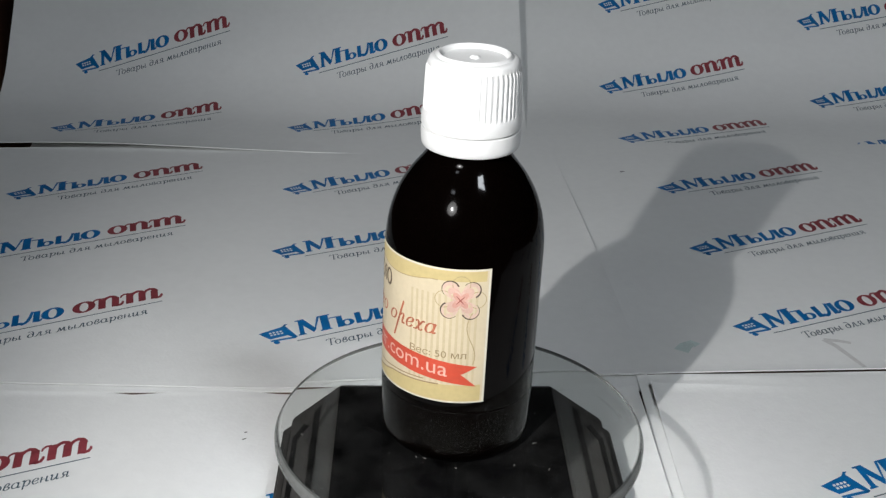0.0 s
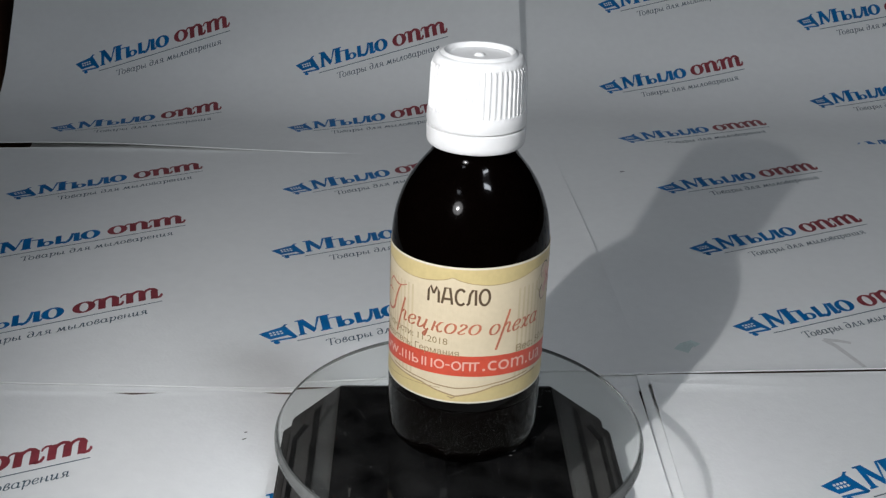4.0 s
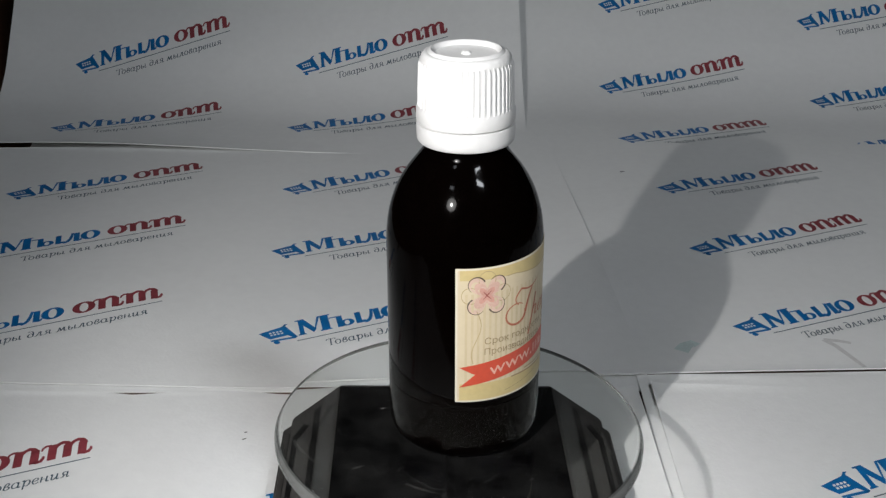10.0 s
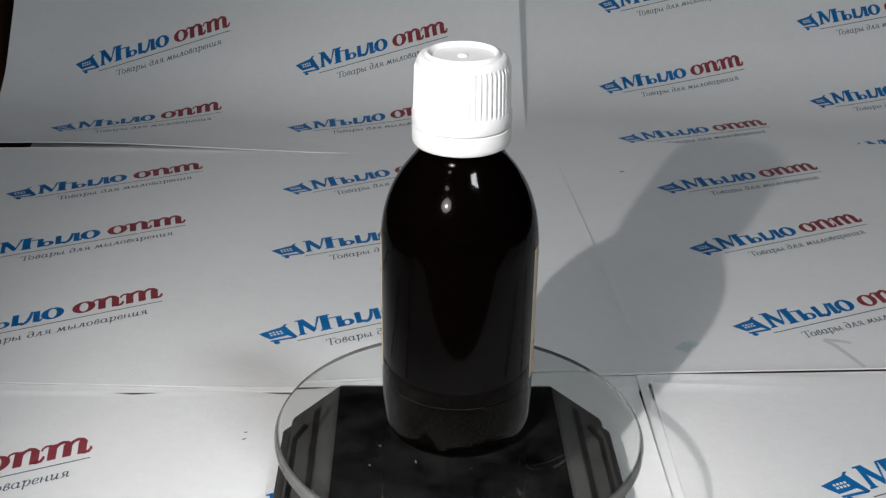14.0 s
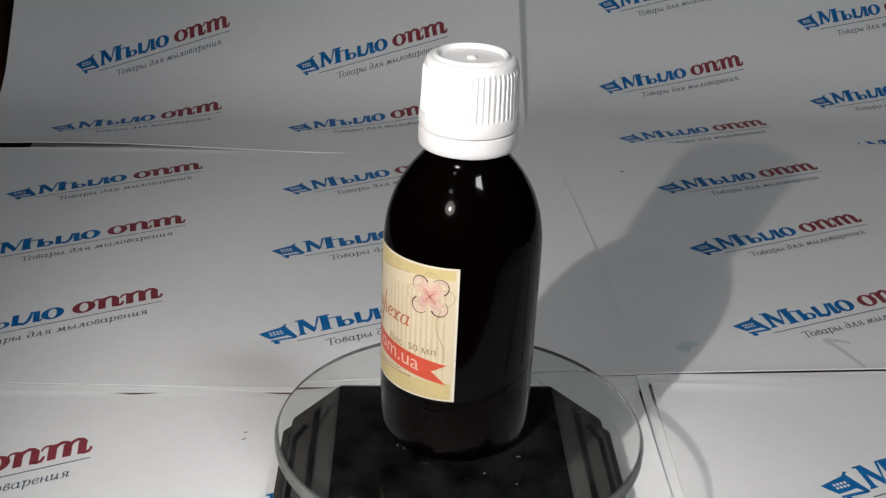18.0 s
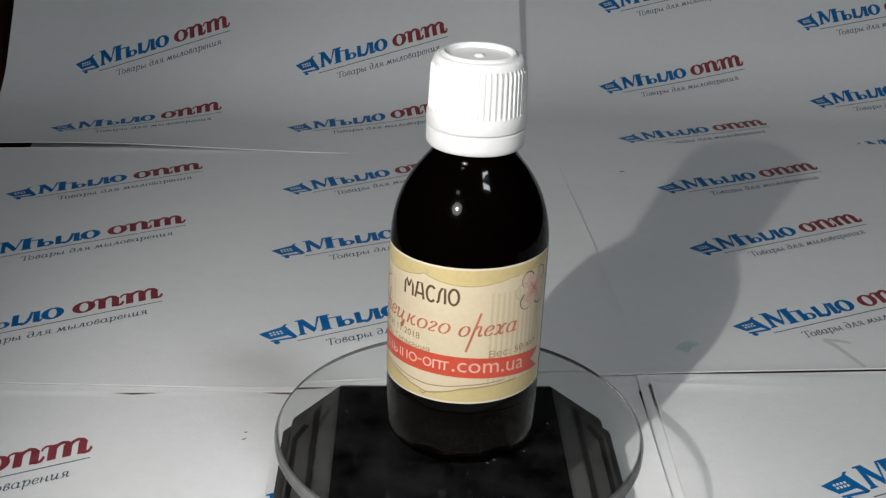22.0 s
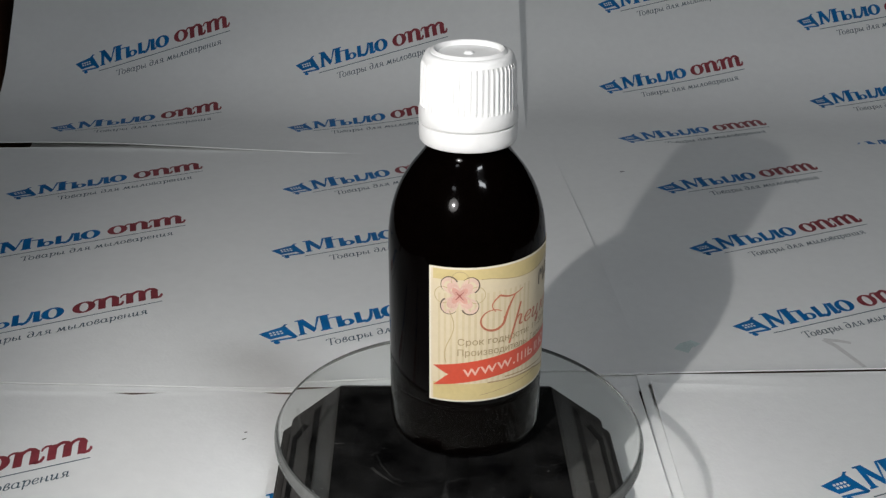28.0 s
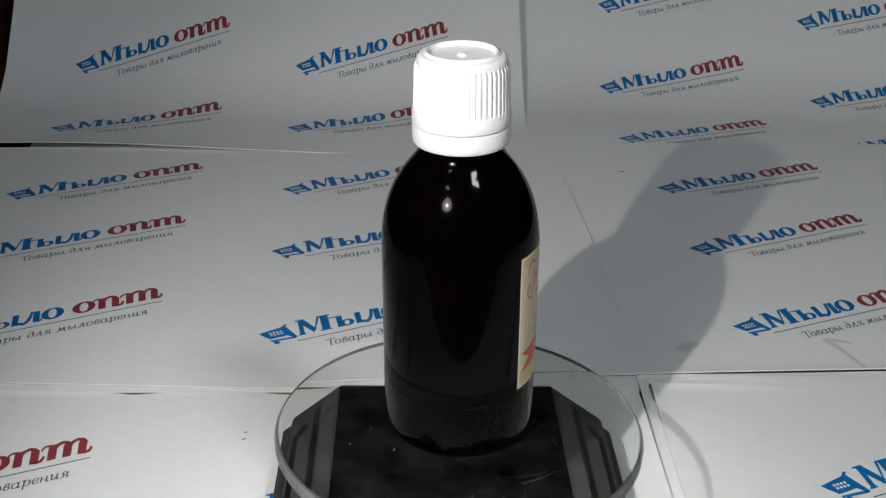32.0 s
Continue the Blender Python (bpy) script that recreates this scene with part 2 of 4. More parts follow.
letter("и", 1.08, [(0.02, 0.86), (0.12, 1.0), (0.18, 0.88), (0.16, 0.2), (0.32, 0.0), (0.56, 0.22), (0.71, 0.6)], FOOT)
letter("ц", 1.16, [(0.02, 0.86), (0.12, 1.0), (0.18, 0.88), (0.16, 0.2), (0.32, 0.0), (0.56, 0.22), (0.71, 0.6)], [(0.72, 1.0), (0.70, 0.2), (0.80, 0.0), (0.98, -0.08), (0.94, -0.7), (0.78, -0.5), (1.05, 0.1)])
letter("к", 1.0, [(0.20, 1.0), (0.18, 0.0)], [(0.20, 0.5), (0.42, 0.56), (0.60, 0.94), (0.78, 1.0)], [(0.42, 0.56), (0.60, 0.1), (0.74, 0.0), (0.90, 0.14)])
letter("г", 0.74, [(0.08, 0.8), (0.20, 1.0), (0.40, 0.95), (0.50, 0.75), (0.28, 0.42), (0.12, 0.16), (0.28, 0.0), (0.56, 0.14)])
letter("х", 1.0, [(0.05, 0.88), (0.20, 1.0), (0.36, 0.72), (0.46, 0.24), (0.62, 0.0), (0.84, 0.14)], [(0.82, 0.9), (0.66, 1.0), (0.46, 0.52), (0.24, 0.05), (0.05, 0.10)])
letter("Т", 0.98, [(-0.10, 1.24), (-0.06, 1.48), (0.98, 1.48), (0.98, 1.24)], [(0.44, 1.48), (0.44, 0.0)], [(0.24, 0.02), (0.64, 0.02)])
letter(" ", 0.55)


def smoothed(line, n=4):
    """A curve through the points of a line."""
    if len(line) < 3:
        return curve2d(lambda t: tuple(p + (q - p) * t for p, q in zip(*line)), 0, 1, 10)
    out, ends = [], [line[0]] + list(line) + [line[-1]]
    for a, b, c, d in zip(ends, ends[1:], ends[2:], ends[3:]):
        for i in range(n):
            t = i / n
            out.append(tuple(0.5 * (2 * q + (r - p) * t + (2 * p - 5 * q + 4 * r - w) * t * t + (3 * q - p - 3 * r + w) * t ** 3) for p, q, r, w in zip(a, b, c, d)))
    return out + [line[-1]]


def italic2d(body, width, height, shear, thin, thick):
    """A line of italic lettering: points and faces from x 0 to the width, small letters as high as the height."""
    total = sum(LETTERS[c][0] for c in body)
    kx, x, made = width / total, 0.0, Flat()
    for c in body:
        step, strokes = LETTERS[c]
        for line in strokes:
            pts = [((x + a) * kx + b * height * shear, b * height) for a, b in smoothed(line)]
            made.pen(pts, thin, thick)
        x += step
    return made.pts, made.faces


class Flat:
    """A pile of flat shapes in a plane, to be laid on a sheet or wrapped round a bottle."""

    def __init__(self):
        self.pts, self.faces = [], []

    def add(self, pts, faces, at=(0, 0)):
        k = len(self.pts)
        self.pts += [(x + at[0], y + at[1]) for x, y in pts]
        self.faces += [tuple(i + k for i in f) for f in faces]
        return self

    def poly(self, *pts):
        return self.add(pts, [tuple(range(len(pts)))])

    def strip(self, line, w0, w1=None):
        """A stroke along a line of points, its width going from w0 to w1."""
        w1 = w0 if w1 is None else w1
        a, b = [], []
        n = len(line)
        for i, (x, y) in enumerate(line):
            px, py = line[max(i - 1, 0)]
            qx, qy = line[min(i + 1, n - 1)]
            d = math.hypot(qx - px, qy - py) or 1
            w = (w0 + (w1 - w0) * i / max(n - 1, 1)) / 2
            nx, ny = -(qy - py) / d * w, (qx - px) / d * w
            a.append((x + nx, y + ny))
            b.append((x - nx, y - ny))
        return self.add(a + b, [(i, n + i, n + i + 1, i + 1) for i in range(n - 1)])

    def pen(self, line, thin, thick):
        """A stroke of a broad pen: thick where it runs up or down, thin where it runs across."""
        a, b, n = [], [], len(line)
        for i, (x, y) in enumerate(line):
            px, py = line[max(i - 1, 0)]
            qx, qy = line[min(i + 1, n - 1)]
            d = math.hypot(qx - px, qy - py) or 1
            w = (thin + (thick - thin) * abs(qy - py) / d) / 2
            nx, ny = -(qy - py) / d * w, (qx - px) / d * w
            a.append((x + nx, y + ny))
            b.append((x - nx, y - ny))
        return self.add(a + b, [(i, n + i, n + i + 1, i + 1) for i in range(n - 1)])

    def ring(self, cx, cy, rx, ry, wx, wy, slant=0.0, n=28, a0=0.0, a1=2 * math.pi):
        """A ring with walls wx thick at its sides and wy at its top; slanted."""
        pts = []
        closed = abs(a1 - a0 - 2 * math.pi) < 1e-6
        m = n if closed else n + 1
        for i in range(m):
            a = a0 + (a1 - a0) * i / n
            for k in (1, 0):
                x, y = (rx - (0 if k else wx)) * math.cos(a), (ry - (0 if k else wy)) * math.sin(a)
                pts.append((cx + x + (y + ry) * slant, cy + y))
        faces = [(2 * i, 2 * ((i + 1) % m), 2 * ((i + 1) % m) + 1, 2 * i + 1) for i in range(m if closed else m - 1)]
        return self.add(pts, faces)

    def disc(self, cx, cy, rx, ry, turn=0.0, n=24):
        c, s = math.cos(turn), math.sin(turn)
        return self.poly(*[(cx + rx * math.cos(2 * math.pi * i / n) * c - ry * math.sin(2 * math.pi * i / n) * s,
                            cy + rx * math.cos(2 * math.pi * i / n) * s + ry * math.sin(2 * math.pi * i / n) * c) for i in range(n)])

    def wrapped(self, name, place, mat, h):
        return mesh(name, [place(x, y, h) for x, y in self.pts], self.faces, mat)


def curve2d(f, t0, t1, n):
    return [f(t0 + (t1 - t0) * i / n) for i in range(n + 1)]


# ------------------------------------------------------------------ room and table
def room():
    for name, b in (("wall_north", (-2.5, 2.5, 1.9, 2.0)), ("wall_south", (-2.5, 2.5, -3.0, -2.9)),
                    ("wall_east", (2.4, 2.5, -2.9, 1.9)), ("wall_west", (-2.5, -2.4, -2.9, 1.9))):
        ob = new(name, box_mesh(name, WALL, *b, -0.75, CEILING))
        tagged(ob, "plain grey-brown painted room wall", "wall", kind="structure")
    ob = new("floor", box_mesh("floor", FLOOR, -2.5, 2.5, -3.0, 2.0, -0.85, -0.75))
    tagged(ob, "brown laminate room floor", "floor", kind="structure")
    ob = new("ceiling", box_mesh("ceiling", WALL, -2.5, 2.5, -3.0, 2.0, CEILING, CEILING + 0.1))
    tagged(ob, "plain grey-brown painted ceiling", "ceiling", kind="structure")


def table():
    top = tagged(new("table"), "dark brown wooden table under printed paper sheets", "table")
    top.location = (0, 0.15, -0.75)
    part("tabletop", box_mesh("tabletop", WOOD, -0.75, 0.75, -0.75, 0.55, 0.718, 0.749, 0.003), top)
    for x in (-0.68, 0.68):
        for y in (-0.68, 0.48):
            part("leg", box_mesh("leg", WOOD, x - 0.03, x + 0.03, y - 0.03, y + 0.03, 0.0, 0.718, 0.004), top)


def ceiling_light(at, turn, size):
    ob = tagged(new("ceiling_light"), "lit white ceiling panel lamp", "ceiling lamp", group="ceiling lamps")
    ob.matrix_world = pose(at[0], at[1], CEILING, 0, 0, turn)
    x, y = size[0] / 2, size[1] / 2
    part("frame", box_mesh("frame", FIXTURE, -x - 0.03, x + 0.03, -y - 0.03, y + 0.03, -0.04, 0.0, 0.004), ob)
    part("diffuser", box_mesh("diffuser", DIFFUSER, -x, x, -y, y, -0.052, -0.041), ob)


def panel_lamp():
    """A lit panel on a floor stand, beside the camera."""
    ob = tagged(new("panel_lamp"), "lit white panel lamp on a black floor stand", "floor lamp")
    ob.location = (PANEL[0] - 0.01, PANEL[1] - 0.17, -0.75)
    part("foot", lathe("foot", [(0, 0), (0.14, 0), (0.14, 0.008), (0.012, 0.016), (0, 0.016)], HOUSING, 48, False), ob)
    part("pole", lathe("pole", [(0, 0.016), (0.009, 0.016), (0.009, 1.75 + PANEL[2] - 1.04), (0, 1.75 + PANEL[2] - 1.04)], HOUSING, 24, False), ob)
    turn = Matrix.Translation(ob.location).inverted() @ look(PANEL, PANEL_AIM)
    frame_ob = part("frame", box_mesh("frame", HOUSING, -0.12, 0.12, -0.056, 0.056, 0.006, 0.036, 0.002), ob)
    lit = part("diffuser", box_mesh("diffuser", DIFFUSER, -0.105, 0.105, -0.0425, 0.0425, 0.002, 0.0055), ob)
    arm = part("arm", box_mesh("arm", HOUSING, -0.008, 0.008, 0.0, 0.175, -0.008, 0.008, 0.002), ob)
    arm.location = (0, 0, 0.75 + PANEL[2] + 0.03)
    frame_ob.matrix_local = lit.matrix_local = turn


def torch_body():
    """The small bright hand lamp beside the camera, its lens just behind the light."""
    ob = tagged(new("torch"), "small black torch with a bright white lens", "torch")
    ob.matrix_world = look(LAMP, LAMP_AIM)
    part("tube", lathe("tube", [(0.0262, 0.0030), (0.0285, 0.0030), (0.0285, 0.022), (0.0130, 0.036), (0.0130, 0.110), (0, 0.110)], HOUSING, 40, False), ob, "black metal tube")
    part("lens", lathe("lens", [(0, 0.0034), (0.0100, 0.0034), (0.0260, 0.0036), (0.0260, 0.0060), (0, 0.0060)], LENS, 32, False), ob, "lit white lens")
    back = look(LAMP, LAMP_AIM) @ Vector((0, 0, 0.075))
    down = look(LAMP, LAMP_AIM).inverted() @ Matrix.Translation((back.x, back.y, -0.001))
    for name, prof in (("pole", [(0, 0), (0.004, 0), (0.004, back.z - 0.008), (0, back.z - 0.008)]), ("foot", [(0, 0), (0.03, 0), (0.03, 0.004), (0.004, 0.007), (0, 0.007)])):
        part(name, lathe(name, prof, HOUSING, 32, False), ob, "black stand " + name).matrix_local = down


# ------------------------------------------------------------------ printed sheets
LOGO_TILT = math.atan2(0.02845, 0.06601)
LINE_LENGTH = 0.0719
LINE_START = (0.01115, -0.00561)


def logo_shapes():
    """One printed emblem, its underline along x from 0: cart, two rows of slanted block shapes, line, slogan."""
    s = 0.24
    cart = Flat()
    cart.poly((-0.0102, 0.0078), (-0.0018, 0.0094), (-0.0016, 0.0034), (-0.0078, 0.0030))
    cart.poly((-0.0018, 0.0094), (-0.0002, 0.0108), (0.0010, 0.0106), (-0.0004, 0.0096), (-0.0016, 0.0034))
    cart.poly((-0.0016, 0.0034), (-0.0004, 0.0096), (0.0011, 0.0012), (0.0001, 0.0006))
    cart.poly((-0.0080, 0.0022), (-0.0012, 0.0018), (0.0011, 0.0012), (0.0001, 0.0006), (-0.0079, 0.0012))
    cart.disc(-0.0064, 0.0002, 0.0010, 0.0010)
    cart.poly((-0.0070, 0.0012), (-0.0058, 0.0012), (-0.0056, 0.0002), (-0.0068, 0.0002))
    basket = Flat()
    for i in range(4):
        for j in range(2):
            x, y = -0.0070 + i * 0.0012, 0.0048 + j * 0.0014
            basket.poly((x, y), (x + 0.0008, y), (x + 0.0009, y + 0.0009), (x + 0.0001, y + 0.0009))
    b = 0.0016

    def stem(f, x, h, w, lean=s, foot=True):
        f.poly((x, b), (x + w, b), (x + w + h * lean, b + h), (x + h * lean, b + h))
        if foot:
            f.poly((x - 0.0006, b - 0.00002), (x + w + 0.0006, b - 0.00002), (x + w + 0.0005, b + 0.0007), (x - 0.0005, b + 0.0007))

    blue = Flat()
    stem(blue, 0.0022, 0.0100, 0.0016)
    stem(blue, 0.0100, 0.0100, 0.0029)
    blue.poly((0.0040, b + 0.0100), (0.0066, b + 0.0100), (0.0086, b + 0.0022), (0.0070, b + 0.0002))
    blue.poly((0.0070, b + 0.0002), (0.0080, b + 0.0014), (0.0124, b + 0.0100), (0.0114, b + 0.0100))
    blue.poly((0.0034, b + 0.0093), (0.0066, b + 0.0093), (0.0068, b + 0.0100), (0.0036, b + 0.0100))
    blue.poly((0.0112, b + 0.0093), (0.0158, b + 0.0093), (0.0160, b + 0.0100), (0.0114, b + 0.0100))
    stem(blue, 0.0155, 0.0074, 0.0021, foot=False)
    blue.ring(0.0190, b + 0.0021, 0.0026, 0.0022, 0.0017, 0.0007, s)
    blue.poly((0.0146, b + 0.0068), (0.0172, b + 0.0068), (0.0174, b + 0.0075), (0.0148, b + 0.0075))
    stem(blue, 0.0222, 0.0074, 0.0021, foot=False)
    blue.strip([(0.0232, b + 0.0009), (0.0240, b + 0.0003), (0.0247, b + 0.0006)], 0.0014, 0.0006)
    stem(blue, 0.0290, 0.0074, 0.0022, foot=False)
    blue.strip([(0.0300, b + 0.0010), (0.0309, b + 0.0003), (0.0318, b + 0.0006), (0.0324, b + 0.0018)], 0.0016, 0.0005)
    blue.strip(curve2d(lambda t: (0.0252 + 0.0030 * t + 0.0022 * t * t, b + 0.0002 + 0.0076 * t * t * t), 0, 1, 8), 0.0016, 0.0010)
    blue.poly((0.0296, b + 0.0068), (0.0328, b + 0.0068), (0.0330, b + 0.0075), (0.0300, b + 0.0075))
    blue.disc(0.0252, b + 0.0007, 0.0010, 0.0009)
    blue.ring(0.0353, b + 0.0038, 0.0038, 0.0040, 0.0024, 0.0009, s)
    red = Flat()
    red.ring(0.0457, b + 0.0038, 0.0039, 0.0040, 0.0024, 0.0009, s)
    for x, n, gap in ((0.0506, 2, 0.0046), (0.0601, 3, 0.0043)):
        for i in range(n):
            stem(red, x + gap * i, 0.0076 if i == 0 else 0.0064, 0.0025, foot=False)
        for i in range(n - 1):
            p = x + gap * i
            red.strip([(p + 0.0030, b + 0.0042), (p + 0.0036, b + 0.0060), (p + 0.0047, b + 0.0073), (p + 0.0060, b + 0.0078),
                       (p + 0.0069, b + 0.0073), (p + 0.0072, b + 0.0064), (p + 0.0071, b + 0.0054)], 0.0007, 0.0025)
        red.strip([(x - 0.0006, b + 0.0054), (x + 0.0001, b + 0.0068), (x + 0.0012, b + 0.0075), (x + 0.0026, b + 0.0072)], 0.0005, 0.0013)
        q = x + gap * (n - 1)
        red.strip([(q + 0.0012, b + 0.0010), (q + 0.0021, b + 0.0004), (q + 0.0032, b + 0.0005), (q + 0.0041, b + 0.0016), (q + 0.0045, b + 0.0028)], 0.0020, 0.0006)
    line = Flat().strip([(LINE_LENGTH * i / 36, -0.0014) for i in range(37)], 0.00042)
    slogan = Flat()
    p, f = italic2d("Товары для мыловарения", 0.0570, 0.0026, 0.30, 0.00018, 0.00042)
    slogan.add(p, f, (0.0080, -0.0084))
    return [("cart_emblem", cart, INK_BLUE, 0), ("cart_grid", basket, PAPER, 0.00006), ("blue_wordmark", blue, INK_BLUE, 0),
            ("red_wordmark", red, INK_RED, 0), ("underline", line, INK_GREY, 0), ("slogan", slogan, INK_GREY, 0)]


class Sheet:
    """A sheet of paper: origin and turn on the table; past bend_at it sweeps up to a slope."""

    def __init__(self, origin, turn, lift, bend_at=9.0, bend_radius=0.07, slope=33.0, ripple=None):
        self.o, self.turn, self.lift = origin, radians(turn), lift
        self.yb, self.r, self.be, self.ripple = bend_at, bend_radius, radians(slope), ripple

    def flat(self, u, v):
        c, s = math.cos(self.turn), math.sin(self.turn)
        return self.o[0] + u * c - v * s, self.o[1] + u * s + v * c

    def place(self, u, v, h=0.0):
        x, s = self.flat(u, v)
        s -= self.yb
        if s <= 0:
            y, z, a = s, 0.0, 0.0
        elif s < self.r * self.be:
            a = s / self.r
            y, z = self.r * math.sin(a), self.r * (1 - math.cos(a))
        else:
            a, k = self.be, s - self.r * self.be
            y, z = self.r * math.sin(a) + k * math.cos(a), self.r * (1 - math.cos(a)) + k * math.sin(a)
        h = h + self.lift + (self.ripple(u, v) if self.ripple else 0.0)
        return x, self.yb + y - h * math.sin(a), z + h * math.cos(a)


def paper_sheet(sh, u0, u1, v0, v1, label, logos, size=1.0, nu=48, nv=44, slant=0.0, back_slant=0.0, front_slant=0.0, front_rise=0.0, dips=()):
    """dips: where the back edge falls short, as (u, depth, spread)."""
    thick = 0.0004

    def steps(n, length):
        # closer rows at both edges, where the paper curls
        ends = [d / length for d in (0.0005, 0.001, 0.0015, 0.002, 0.0027, 0.0035)]
        return sorted([i / n for i in range(n + 1)] + ends + [1 - e for e in ends])
    us, vs = steps(nu, u1 - u0), steps(nv, v1 - v0)
    nu, nv = len(us) - 1, len(vs) - 1
    verts, faces = [], []
    for h in (0.0, -thick):
        for j in range(nv + 1):
            for i in range(nu + 1):
                v = v0 + (v1 - v0) * vs[j]
                left = u0 + slant * v
                u = left + (u1 - left) * us[i]
                front, back = v0 + front_slant * max(0.0, 0.118 - u) + front_rise * max(0.0, u - 0.125), v1 + back_slant * max(0.0, u - 0.02)
                back -= sum(d * math.exp(-((u - c) / w) ** 2) for c, d, w in dips)
                verts.append(sh.place(u, front + (back - front) * vs[j], h))
    k, w = (nu + 1) * (nv + 1), nu + 1
    for j in range(nv):
        for i in range(nu):
            q = j * w + i
            faces.append((q, q + 1, q + w + 1, q + w))
            faces.append((k + q, k + q + w, k + q + w + 1, k + q + 1))
    for i in range(nu):
        faces.append((i, k + i, k + i + 1, i + 1))
        q = nv * w + i
        faces.append((q, q + 1, k + q + 1, k + q))
    for j in range(nv):
        q = j * w
        faces.append((q, q + w, k + q + w, k + q))
        q = j * w + nu
        faces.append((q, k + q, k + q + w, q + w))
    ob = tagged(new("paper_sheet", sharp(mesh("paper_sheet", verts, faces, PAPER, True))), label, "paper sheet", group="printed paper sheets")
    for u, v, tilt in logos:
        k = radians(tilt)
        at = (u + LINE_START[0] * math.cos(k) - LINE_START[1] * math.sin(k), v + LINE_START[0] * math.sin(k) + LINE_START[1] * math.cos(k))
        c, s = math.cos(LOGO_TILT + k), math.sin(LOGO_TILT + k)

        def place(x, y, h):
            return sh.place(at[0] + (x * c - y * s) * size, at[1] + (x * s + y * c) * size, h)
        for name, shape, mat, extra in LOGO:
            part(name, shape.wrapped(name, place, mat, 0.00012 + extra), ob)
    return ob


def bumps(amount, scale, seed, *curls):
    """A slight waviness, and edges that curl up: (axis, edge, reach, height, centre, spread)."""
    def f(u, v):
        z = amount * (1 + noise.noise((u * scale + seed, v * scale, seed * 1.7)))
        for axis, edge, reach, height, centre, spread in curls:
            d, along = (abs(v - edge), u) if axis == "v" else (abs(u - edge), v)
            if d < reach:
                z += height * (1 - d / reach) ** 2 * math.exp(-((along - centre) / spread) ** 2)
        return z
    return f


# ------------------------------------------------------------------ turntable
SIZE = 0.9225
PLATE_AXIS = (0.0, -0.01954, 0.0387)
DISC_R = 0.0453


def octagon(w, d, fx, fy, gx, gy):
    """Corners of a box plan with cut corners, anticlockwise: fx, fy cut off at the back, gx, gy at the front."""
    return [(w - gx, -d), (w, -d + gy), (w, d - fy), (w - fx, d), (-w + fx, d), (-w, d - fy), (-w, -d + gy), (-w + gx, -d)]


def prism(name, mat, levels, bevel=0.0):
    """A solid through plans at given heights."""
    bm = bmesh.new()
    rings = [[bm.verts.new((x, y, z)) for x, y in plan] for plan, z in levels]
    n = len(rings[0])
    for a, b in zip(rings, rings[1:]):
        for i in range(n):
            bm.faces.new((a[i], a[(i + 1) % n], b[(i + 1) % n], b[i]))
    bm.faces.new(rings[0][::-1])
    bm.faces.new(rings[-1])
    if bevel:
        bmesh.ops.bevel(bm, geom=bm.edges[:], offset=bevel, segments=2, affect="EDGES")
    return bm_mesh(name, bm, mat)


